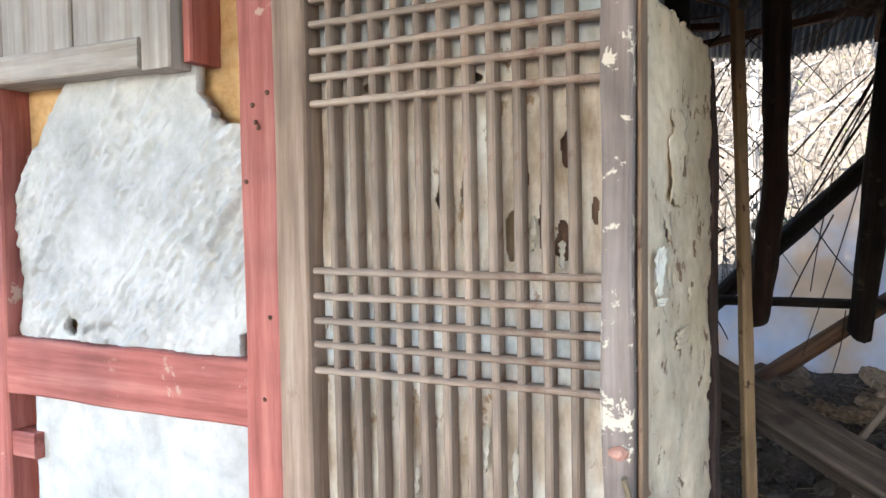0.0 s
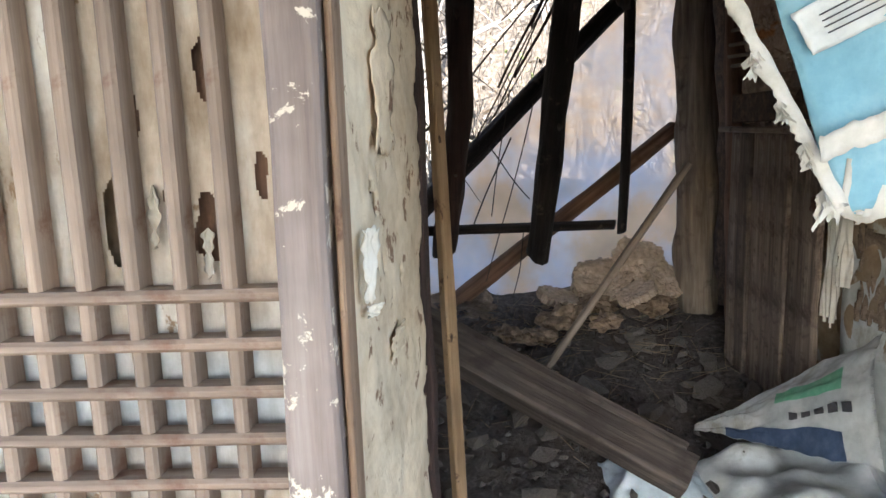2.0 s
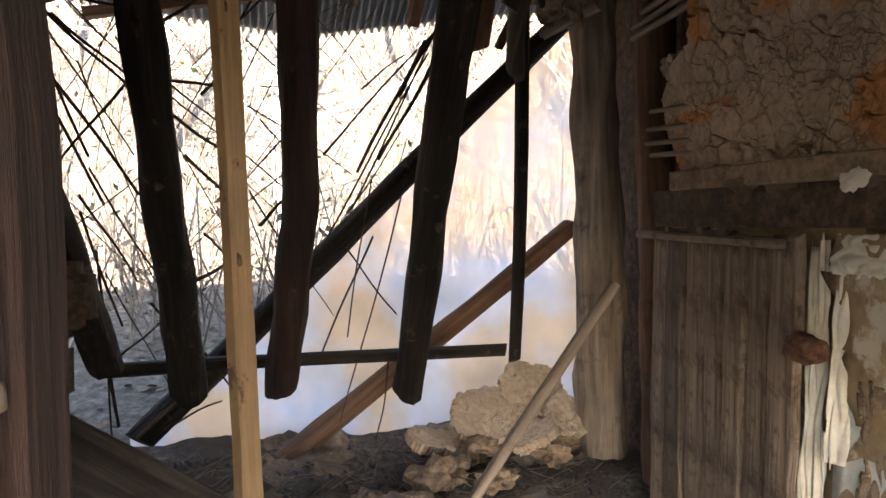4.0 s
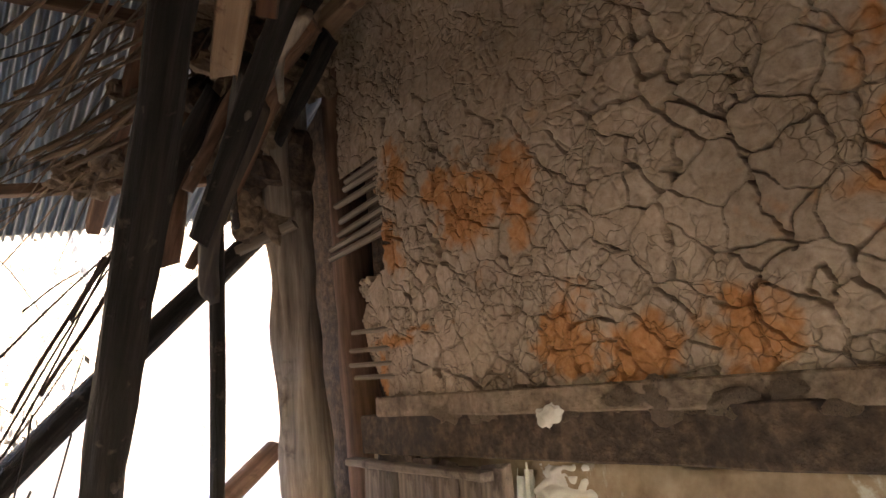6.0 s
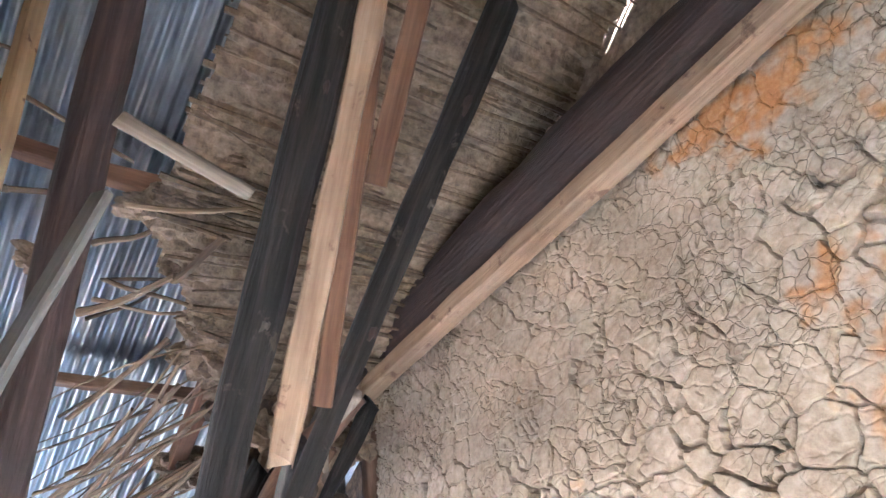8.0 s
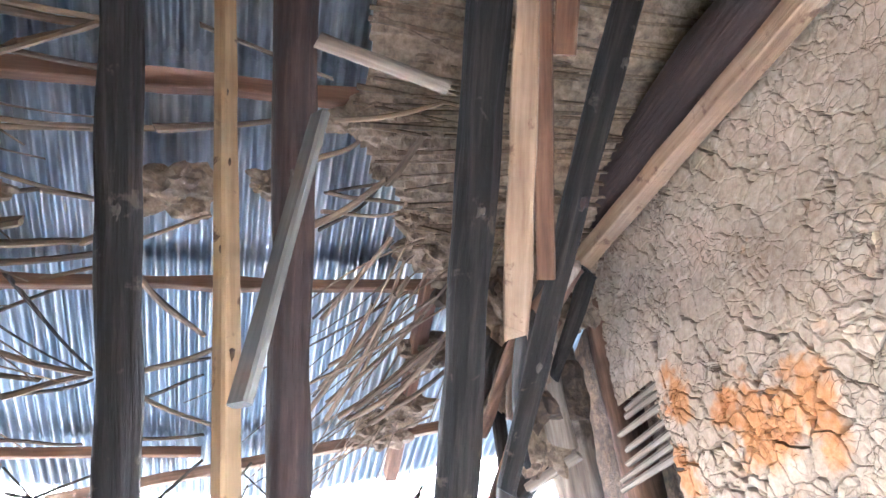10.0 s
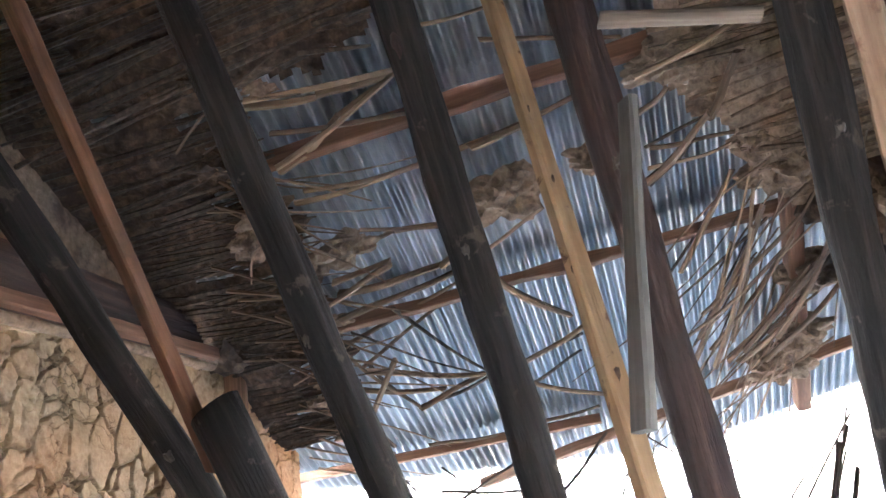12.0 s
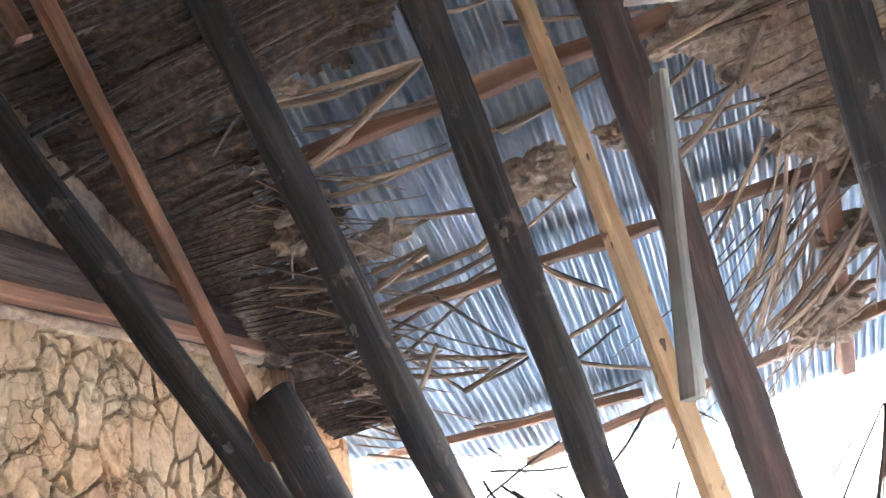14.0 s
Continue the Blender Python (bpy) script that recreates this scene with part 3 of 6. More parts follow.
    # lower wall behind the boards and paper
    def low(u, v):
        y, z = 1.2 + 2.1 * u, 0.4 + 1.30 * v
        return 1.56 - 0.012 * noise.noise((y * 5, z * 5, 0)), y, z
    tagged(part("lower_wall", sheet_mesh("lower_wall", low, 40, 30, M["brown_paper"], -0.1), wall), "lower wall under peeling brown paper")
    board("lintel", (1.505, 1.2, 1.742), (1.505, 3.22, 1.712), 0.065, 0.10, "dark_mud", "brown mud-smeared lintel beam over the boarded opening", "beam", spin=0, seed=3, cuts=40, edge=0.03, kind="structure")
    board("lintel_strip", (1.475, 1.3, 1.80), (1.475, 3.1, 1.785), 0.035, 0.05, "mud", "mud-caked split rail under the clay", "beam", seed=5, cuts=50, edge=0.04, kind="structure")
    rnd2 = random.Random(17)
    for k in range(16):
        ob = lump("daub", (0, 0, 0), 1.0, M["mud"], 80 + k, (0.5, 1.4, 0.7), 3, 0.9)
        ob.matrix_basis = Matrix.Translation((1.475, 1.75 + 0.083 * k + rnd2.uniform(-0.03, 0.03), 1.785 + rnd2.uniform(-0.02, 0.015))) @ Matrix.Diagonal((*(rnd2.uniform(0.018, 0.034),) * 3, 1))
        hold(ob, wall)
    beam = pole("tie_beam", (1.52, 1.25, 3.10), (1.52, 3.75, 3.015), 0.105, 0.095, "red_pole", "smoke-browned log tie beam on the wall", "beam", bend=0.02, seed=8, seg=16, rings=20)
    tagged(beam, kind="structure")
    board("trim", (1.452, 1.15, 2.983), (1.452, 3.50, 2.905), 0.055, 0.055, "pale_wood", "pale timber strip fixed beneath the beam", "trim", seed=6, cuts=18, edge=0.008, kind="structure")
    # gable infill above the beam
    def gable(u, v):
        y, z = 1.0 + 2.6 * u, 2.99 + 1.16 * v
        return 1.56 - 0.01 * noise.noise((y * 4, z * 4, 5)), y, min(z, roof_z(y) + 0.004)
    tagged(part("gable_infill", sheet_mesh("gable_infill", gable, 30, 14, M["mud"], -0.08), wall), "grey plastered infill above the beam")
    return wall


def left_top(y):
    """Height of the rail on the left wall, which has sunk towards the front."""
    return 2.42 + 0.14 * y


def build_wall_left():
    y0, y1, z0, z1 = 1.45, 4.18, 0.9, 2.90

    def fn(u, v):
        y, z = y0 + (y1 - y0) * u, z0 + (z1 - z0) * v
        return -0.86 + clay_depth(Vector((0, y, z)), 2, 0.042, 0.026, None, 0.8), y, z

    def keep(u, v):
        y, z = y0 + (y1 - y0) * u, z0 + (z1 - z0) * v
        top = left_top(y) - 0.035 if y < 3.5 else 2.88 - 0.33 * (y - 3.5)
        return z < top + 0.025 * noise.noise((y * 7, 0, 0)) and y < 4.08 + 0.05 * noise.noise((z * 6, 2, 0))

    # ochre grows past y 3.5: warm sunlight on the wall end, put into the colour
    me = sheet_mesh("wall_left", fn, 620, 450, M["buff_clay"], 0.0, keep, True, ("ochre", lambda v: 0.39 + 0.14 * min(1, max(0, (v.y - 3.5) * 3)) + 0.10 * noise.noise(v * 6)))
    wall = tagged(new("wall_left", me), "buff clay daub wall split by deep drying cracks", "wall", kind="structure")

    def core(u, v):
        return -0.92, 1.45 + 2.55 * u, 0.3 + 2.3 * v
    tagged(part("wall_core", sheet_mesh("wall_core", core, 4, 4, M["dark_mud"], 0.1), wall), "dark clay core of the wall")

    def gable(u, v):
        y = 1.45 + 2.15 * u
        z = left_top(y) - 0.02 + (min(roof_z(y), 3.80) + 0.024 - left_top(y)) * v
        return -0.90 + 0.012 * noise.noise((y * 4, z * 4, 5)), y, z
    tagged(part("gable_infill", sheet_mesh("gable_infill", gable, 34, 14, M["mud"], 0.08), wall), "brown plastered infill above the beam")
    beam = pole("tie_beam", (-0.89, 1.45, left_top(1.45) + 0.10), (-0.89, 3.42, left_top(3.42) + 0.085), 0.085, 0.075, "red_pole", "round dark brown log tie beam on the clay wall", "beam", bend=0.01, seed=9, seg=16, rings=20)
    tagged(beam, kind="structure")
    board("trim", (-0.815, 1.45, left_top(1.45)), (-0.815, 3.46, left_top(3.46)), 0.032, 0.036, "orange_wood", "brown timber rail along the top of the wall", "trim", seed=16, cuts=18, edge=0.006, kind="structure")
    pole("lath", (-0.83, 1.5, left_top(1.5) - 0.035), (-0.83, 3.4, left_top(3.4) - 0.04), 0.015, 0.013, "mud", parent=wall, bend=0.01, seed=2)
    pole("corner_post", (-0.85, 3.56, 0.7), (-0.85, 3.56, 2.90), 0.055, 0.05, "brown_wood", "brown round corner post in the clay wall", "post", seed=14)
    lump("mud_clump", (-0.80, 3.50, 2.93), 0.09, M["dark_mud"], 13, (0.9, 1.1, 0.9), 3, 0.7)
    tagged(bpy.data.objects["mud_clump"], "sooty clump of mud on the wall corner", "mud clump")
    return wall


def build_roof():
    """Corrugated sheets on battens over both slopes; the back slope is seen from below, the unseen front one is drawn
    out long to shade the house front.
    """
    roof = tagged(new("roof"), "corrugated galvanised roof on rough battens, seen from below", "roof", kind="structure")
    pitch = 0.0325
    rows = [(1.35, 2.94), (2.86, 3.57), (3.47, 4.36), (4.26, 4.62)]
    eave = [4.30, 4.34, 4.44, 4.60, 4.74, 4.52, 4.40, 4.36]
    cols = [(-2.6, -1.72), (-1.76, -0.93), (-0.98, -0.12), (-0.17, 0.66), (0.61, 1.42), (1.37, 2.2), (2.15, 3.0)]
    for r, (ya, yb) in enumerate(rows):
        for c, (xa, xb) in enumerate(cols):
            n = int((xb - xa) / pitch * 8)
            lift = 0.006 * ((c + r) % 2) + 0.010 * (3 - r)

            def fn(u, v):
                end = eave[c] + (eave[c + 1] - eave[c]) * u if r == 3 else yb
                x, y = xa + (xb - xa) * u, ya + (end - ya) * v
                sag = 0.012 * noise.noise((x * 1.4, y * 1.4, 1))
                return x, y, roof_z(y) + lift + sag + 0.0115 * math.sin(2 * math.pi * x / pitch)
            part("roof_sheet", sheet_mesh("roof_sheet", fn, n, 6, M["metal"]), roof)
    # front slope, out of view: eave depth made up to keep sun off the front
    for c, (xa, xb) in enumerate(cols):
        def fn(u, v):
            x, y = xa + (xb - xa) * u, 1.45 - 3.65 * v
            return x, y, 3.80 - 0.36 * (1.45 - y) + 0.006 * (c % 2) + 0.0115 * math.sin(2 * math.pi * x / pitch)
        part("roof_sheet", sheet_mesh("roof_sheet", fn, int((xb - xa) / pitch * 6), 4, M["metal"]), roof)
    part("batten", board_mesh("batten", 0.048, 0.036, 3.9, M["orange_wood"], seed=1, cuts=24, edge=0.015), roof, "orange-brown batten", Matrix.Translation((-1.6, 2.89, roof_z(2.89) - 0.05)) @ pose(0, 0, 0, 0, 90, 0))
    part("batten", board_mesh("batten", 0.04, 0.036, 3.9, M["brown_wood"], seed=2, cuts=24, edge=0.015), roof, "dark brown batten", Matrix.Translation((-1.6, 3.515, roof_z(3.515) - 0.05)) @ pose(0, 0, 0, 0, 90, 0))
    part("batten", board_mesh("batten", 0.05, 0.04, 2.6, M["brown_wood"], seed=3, cuts=24, edge=0.015), roof, "dark brown batten", along((-0.25, 4.55, roof_z(4.55) - 0.05), (2.3, 3.95, roof_z(3.95) - 0.05))[0])
    part("batten", board_mesh("batten", 0.04, 0.035, 1.9, M["orange_wood"], seed=13, cuts=18, edge=0.015), roof, "orange-brown batten at the eave", along((-1.6, 4.20, roof_z(4.20) - 0.05), (0.3, 4.30, roof_z(4.30) - 0.05))[0])
    part("batten", board_mesh("batten", 0.05, 0.06, 3.9, M["brown_wood"], seed=4, cuts=24, edge=0.015), roof, "", Matrix.Translation((-1.6, 2.2, roof_z(2.2) - 0.05)) @ pose(0, 0, 0, 0, 90, 0))
    for x, y, k in ((0.97, 1.6, 1), (-1.35, 1.6, 2), (1.9, 1.6, 3)):
        y2 = 4.42
        part("roof_rafter", board_mesh("roof_rafter", 0.05, 0.06, math.hypot(y2 - y, roof_z(y2) - roof_z(y)), M["orange_wood"], seed=k, cuts=10), roof, "orange-brown sawn rafter", along((x - 0.06, y, roof_z(y) - 0.10), (x + 0.07, y2, roof_z(y2) - 0.10))[0])
    part("ridge_beam", tube_mesh("ridge_beam", 4.4, 0.1, 0.1, M["dark_pole"], 14, 16, 0.02, 0.06, 4), roof, "dark round ridge beam", Matrix.Translation((-1.6, 1.5, 3.58)) @ pose(0, 0, 0, 0, 90, 0))


# ---- the house front: red timber frame, white panels, lattice door ----
W = Matrix.Translation((0.19, 1.152, 0)) @ pose(0, 0, 0, 0, 0, -5.94)


def fboard(name, x0, z0, x1, z1, w, y0, y1, material, parent, label="", seed=0, edge=0.0, bevel=0.004, cuts=8, warp=0.0):
    """A board in the plane of the house front, from (x0, z0) to (x1, z1), w wide, from depth y0 to y1."""
    a, b = Vector((x0, (y0 + y1) / 2, z0)), Vector((x1, (y0 + y1) / 2, z1))
    d = (b - a).normalized()
    side = Vector((0, 1, 0)).cross(d)
    m = Matrix((side, Vector((0, 1, 0)), d)).transposed().to_4x4()
    m.translation = a
    return part(name, board_mesh(name, w, y1 - y0, (b - a).length, M[material], bevel, warp, seed, cuts, 0.0, edge), parent, label, W @ m)


def build_front():
    wall = tagged(new("wall_front"), "house front of red-painted timber frame with white plastered clay panels", "wall", kind="structure")

    def core(u, v):
        return W @ Vector((-1.95 + 1.97 * u, 0.07 + 0.006 * noise.noise((u * 40, v * 20, 0)) + 0.004 * noise.noise((u * 130, v * 70, 0)), 0.2 + 2.5 * v))
    part("clay_core", sheet_mesh("clay_core", core, 160, 80, M["ochre"], 0.06), wall, "ochre clay exposed where the plaster has fallen")
    # upper white panel, ragged where it has broken away
    def keep(u, v):
        x, z = -1.30 + 0.70 * u, 1.36 + 0.60 * v
        n = 0.012 * noise.noise((x * 14, z * 14, 0)) + 0.006 * noise.noise((x * 45, z * 45, 2))
        if x + n > -0.632 or z < 1.392 + n * 0.4 or x < -1.262 + n:
            return False
        if z > 1.925 + 0.3 * n or z - 1.925 > (x + 1.09) * 1.3 + n:
            return False
        if x > -0.755 and z > 1.86 - 0.9 * max(0, x + 0.755) + n and z > 1.80 + n:
            return False
        if x > -0.665 and z < 1.44 + n or (x > -0.65 and 1.47 < z < 1.53 and x + 2 * n > -0.645):
            return False
        if math.hypot(x + 1.105, z - 1.425) < 0.022:
            return False
        return True

    def panel(u, v):
        x, z = -1.30 + 0.70 * u, 1.36 + 0.60 * v
        q = max(0.0, min(1.0, 0.75 - 0.9 * abs(v - 0.45) + 1.2 * noise.noise((x * 4, z * 4, 9))))
        cr = max(0.0, 1 - 7 * abs(noise.noise((x * 16 + 0.5 * noise.noise((x * 30, z * 30, 2)), z * 13, 6)))) * max(0.0, noise.noise((x * 7, z * 7, 12)))
        h = 0.010 * noise.noise((x * 5, z * 5, 1)) + 0.011 * cr + 0.005 * q * noise.noise((x * 32, z * 32, 8)) + q * (0.024 * max(0, noise.noise((x * 9 + z * 9, z * 26 - x * 30, 4))) + 0.012 * max(0, noise.noise((x * 18 + z * 20, z * 60 - x * 64, 4)))) + 0.003 * noise.noise((x * 60, z * 60, 4)) * (0.5 + q)
        return W @ Vector((x, 0.030 - h, z))
    part("plaster_panel", sheet_mesh("plaster_panel", panel, 300, 260, M["plaster"], 0.022, keep), wall, "thick white lime plaster, trowelled and broken at the edges")

    def low(u, v):
        x, z = -1.225 + 0.615 * u, 0.3 + 0.98 * v
        return W @ Vector((x, 0.030 - 0.006 * noise.noise((x * 6, z * 6, 1)) - 0.002 * noise.noise((x * 30, z * 30, 1)), z))
    part("plaster_panel", sheet_mesh("plaster_panel", low, 90, 120, M["plaster"], 0.022), wall, "smooth white lime plaster panel")

    def far(u, v):
        x, z = -1.95 + 0.59 * u, 0.3 + 1.6 * v
        return W @ Vector((x, 0.030 - 0.006 * noise.noise((x * 6, z * 6, 1)), z))
    part("plaster_panel", sheet_mesh("plaster_panel", far, 60, 40, M["plaster"], 0.022), wall)
    fboard("post", -0.577, 0.25, -0.583, 2.75, 0.088, -0.008, 0.14, "red_paint", wall, "red-painted post with flaked spots", 1, 0.006, cuts=30)
    fboard("post", -1.315, 0.25, -1.315, 1.95, 0.09, 0.0, 0.14, "red_paint", wall, "", 2, 0.006, cuts=30)
    fboard("rail", -1.29, 1.337, -0.617, 1.336, 0.118, 0.003, 0.13, "red_paint", wall, "red-painted rail with a bare patch", 3, 0.005, cuts=20)
    fboard("rail", -1.36, 1.172, -1.20, 1.172, 0.055, 0.006, 0.12, "red_paint", wall, "", 4, 0.004)
    fboard("rail", -1.95, 1.337, -1.36, 1.337, 0.118, 0.003, 0.13, "red_paint", wall, "", 5, 0.004)
    fboard("strip", -0.745, 1.91, -0.745, 2.75, 0.022, 0.0, 0.08, "red_paint", wall, "narrow red-painted strip", 6)
    fboard("lintel", -1.95, 2.68, 0.05, 2.68, 0.16, -0.02, 0.16, "red_paint", wall, "red-painted lintel", 7, 0.006, cuts=30)
    # window over the white panel
    win = tagged(new("window_1"), "grey weathered wooden shutter window above the white panel", "window", kind="structure")
    fboard("window_sill", -1.9, 1.945, -0.838, 1.932, 0.055, -0.025, 0.07, "sill_grey", win, "weathered grey sill", 11, 0.004, cuts=16)
    fboard("window_frame", -0.80, 1.90, -0.80, 2.7, 0.072, -0.02, 0.07, "sill_grey", win, "", 12, 0.004, cuts=12)
    for i in range(5):
        fboard("shutter_board", -0.94 - 0.215 * i, 1.962, -0.94 - 0.215 * i, 2.65, 0.21, 0.005, 0.03, "sill_grey", win, "", 13 + i, 0.002)
    # nails in the post and rail
    rnd = random.Random(6)
    for i in range(7):
        x, z = -0.58 + rnd.uniform(-0.03, 0.03), rnd.uniform(1.1, 2.0)
        ob = lump("nail", (0, 0, 0), 0.0045, M["rust"], i, (1, 0.5, 1), 1, 0.2)
        ob.matrix_basis = W @ Matrix.Translation((x, -0.010, z))
        hold(ob, wall)
    # jamb that turns into the room beside the door
    a, b = Vector((0.222, 1.175, 0)), Vector((0.302, 1.64, 0))

    def jamb(u, v):
        p = a.lerp(b, u) + Vector((0, 0, 0.42 + 1.52 * v))
        h = 0.006 * noise.noise((u * 4, v * 14, 2)) + 0.0025 * noise.noise((u * 22, v * 90, 2))
        return p + Vector((h + 0.05 * max(0, 0.5 - v) * u, 0.10 * max(0, 0.6 - v) * u, 0))

    def jkeep(u, v):
        z = 0.42 + 1.52 * v
        e = 0.95 + 0.07 * noise.noise((z * 9, 1, 0)) + 0.04 * noise.noise((z * 35, 3, 0))
        if u > e or z > 1.935 + 0.010 * noise.noise((u * 12, 0, 5)):
            return False
        for hu, hz, r in ((0.27, 1.615, 0.014), (0.31, 1.60, 0.012), (0.30, 1.545, 0.013), (0.37, 1.535, 0.010), (0.36, 1.63, 0.009), (0.62, 1.5, 0.010), (0.40, 1.655, 0.008), (0.44, 1.49, 0.008)):
            if math.hypot((u - hu) * 0.47, z - hz) < r * (1 + 0.5 * noise.noise((u * 50, z * 60, 0))):
                return False
        return True
    jm = part("door_jamb", sheet_mesh("door_jamb", jamb, 60, 260, M["cream_plaster"], 0.006, jkeep), wall, "cream papered plaster jamb, pocked and torn")
    jback = lambda u, v: a.lerp(b, u) + Vector((-0.016 + 0.05 * max(0, 0.5 - v) * u, 0.10 * max(0, 0.6 - v) * u, 0.42 + 1.50 * v))
    part("jamb_backing", sheet_mesh("jamb_backing", jback, 6, 30, M["brown_wood"], 0.16), wall, "brown wood behind the torn paper")
    board("jamb_post", (0.315, 1.72, 0.42), (0.288, 1.652, 1.92), 0.03, 0.045, "red_pole", "reddish-brown edge post of the jamb", parent=wall, spin=10, seed=5, cuts=26, edge=0.008)
    for k, (u, z, w, h) in enumerate(((0.10, 1.555, 0.014, 0.065), (0.12, 1.512, 0.012, 0.012), (0.45, 1.44, 0.08, 0.03), (0.4, 1.72, 0.10, 0.14))):
        c = a.lerp(b, u)

        def flap(p, q):
            x = (p - 0.5) * w * (1 + 0.9 * noise.noise((q * 7, k, 0)))
            return c + (b - a).normalized() * x + Vector((0.008 if k < 2 else 0.004, 0, 0)) + Vector((0.012 * (p * (0.4 + 0.6 * q) if k < 2 else 0.2 * q) + 0.004 * noise.noise((p * 4, q * 6, k)), 0, z + (q - 0.5) * h * (1 + 0.3 * noise.noise((p * 4, 9, k)))))
        part("torn_flap", sheet_mesh("torn_flap", flap, 10, 16, M["torn_paper"] if k < 2 else M["cream_plaster"], 0.001), wall, "curling torn paper")
    # wall beyond the opening, closing the room at the front; the unseen panels over it are added to block light
    def right(u, v):
        return 1.45 + 2.4 * u, 1.14, 0.2 + 2.5 * v
    part("plaster_panel", sheet_mesh("plaster_panel", right, 8, 8, M["plaster"], 0.1), wall)

    # added out of view: keeps front light off the ceiling
    def over(u, v):
        return 0.06 + 1.5 * u, 1.22, 2.0 + 1.725 * v
    part("light_block_panel", sheet_mesh("light_block_panel", over, 8, 8, M["mud"], -0.05), wall, "unseen mud-coloured panel added over the opening to block light")

    def over_door(u, v):
        return -1.2 + 1.27 * u, 1.36 - 0.14 * u, 2.74 + (1.035 - 0.05 * u) * v
    part("light_block_panel", sheet_mesh("light_block_panel", over_door, 8, 8, M["mud"], -0.05), wall)



def build_door():
    door = tagged(new("door_1"), "closed wooden lattice door with torn yellowed paper and flaking paint", "door", kind="structure")
    fboard("stile", -0.500, 0.55, -0.508, 2.12, 0.062, -0.028, 0.03, "stile_wood", door, "bare brown hinge stile", 1, 0.003, cuts=20)
    fboard("stile", 0.010, 0.55, 0.008, 2.12, 0.040, -0.030, 0.03, "peeling_stile", door, "grey-painted closing stile peeling to white", 2, 0.004, cuts=24)
    fboard("frame_edge", 0.0345, 0.55, 0.0335, 2.12, 0.006, -0.012, 0.03, "pale_wood", door, "thin pale frame edge", 3, 0.001)
    fboard("rail", -0.47, 0.60, -0.01, 0.60, 0.09, -0.02, 0.03, "stile_wood", door, "", 4)
    fboard("rail", -0.47, 2.09, -0.01, 2.09, 0.07, -0.02, 0.03, "stile_wood", door, "", 5)
    step = (0.457) / 12
    for i in range(11):
        x = -0.468 + step * (i + 1)
        fboard("lattice_bar", x + 0.006, 0.64, x - 0.008, 2.06, 0.0118, -0.018, 0.012, "lattice_wood", door, "", 20 + i, 0.0015, 0.003, 16)
    for base, n, gap in ((1.812, 6, 0.0405), (1.397, 5, 0.0385), (0.966, 5, 0.040)):
        for k in range(n):
            z = base + gap * k
            dz = 0.004 * math.sin(k * 3 + base * 7)
            fboard("lattice_bar", -0.470, z + dz, -0.012, z - dz * 0.5, 0.0105, -0.021, 0.004, "lattice_wood", door, "", 50 + k, 0.0012, 0.003, 12)

    def paper(u, v):
        x, z = -0.475 + 0.47 * u, 0.62 + 1.46 * v
        s = math.sin(math.pi * ((x + 0.468) / step)) ** 2
        return W @ Vector((x, 0.016 + 0.006 * s * (0.5 + noise.noise((x * 20, z * 3, 0))) + 0.005 * noise.noise((x * 9, z * 9, 3)), z))

    def keep(u, v):
        x, z = -0.475 + 0.47 * u, 0.62 + 1.46 * v
        n = 0.006 * noise.noise((x * 60, z * 40, 0))
        for hx, hz, rx, rz in ((-0.139, 1.755, 0.009, 0.06), (-0.136, 1.69, 0.011, 0.04), (-0.066, 1.725, 0.014, 0.026), (-0.152, 1.605, 0.010, 0.035), (-0.075, 1.60, 0.011, 0.030), (-0.105, 1.63, 0.008, 0.045), (-0.262, 1.66, 0.006, 0.03), (-0.03, 1.64, 0.006, 0.02), (-0.385, 1.835, 0.008, 0.009), (-0.20, 1.835, 0.008, 0.007), (-0.225, 1.68, 0.005, 0.03)):
            if math.hypot((x - hx + n) / rx, (z - hz + n) / rz) < 1:
                return False
        return True
    def clean(v):
        n = 0.35 * noise.noise(v * 11) + 0.3 * noise.noise(v * 40)
        best = max(1.2 - abs(v.z - z) / 0.085 for z in (1.93, 1.455, 1.03))
        return max(0.0, min(1.0, best + n))
    part("door_paper", sheet_mesh("door_paper", paper, 260, 620, M["hanji"], 0.0, keep, True, ("clean", clean)), door, "yellowed rice paper, stained and torn")

    def backing(u, v):
        return W @ Vector((-0.48 + 0.49 * u, 0.045, 0.6 + 1.5 * v))
    part("inner_panel", sheet_mesh("inner_panel", backing, 4, 4, M["brown_paper"]), door, "brown older paper behind the torn sheet")
    # loose strips of torn paper
    rnd = random.Random(12)
    for k, (x, z, h) in enumerate(((-0.215, 1.70, 0.09), (-0.116, 1.61, 0.05), (-0.305, 1.235, 0.045), (-0.19, 1.30, 0.07), (-0.145, 1.27, 0.08), (-0.075, 1.58, 0.04))):
        def strip(p, q):
            return W @ Vector((x + (p - 0.5) * (0.010 + 0.014 * noise.noise((q * 5, k, 0))) * min(1, 5 * q, 5 - 5 * q), 0.010 - 0.010 * p * (1 - q) + 0.004 * noise.noise((p * 3, q * 5, k)), z + (q - 0.5) * h))
        part("paper_strip", sheet_mesh("paper_strip", strip, 6, 18, M["thread"], 0.0008), door, "loose strip of torn white paper")
    # latch, ring, padlock and cord
    def small(name, shape, at, material, label=""):
        shape.matrix_basis = W @ Matrix.Translation(at)
        shape.name = name
        hold(shape, door)
        if label:
            tagged(shape, label)
        return shape
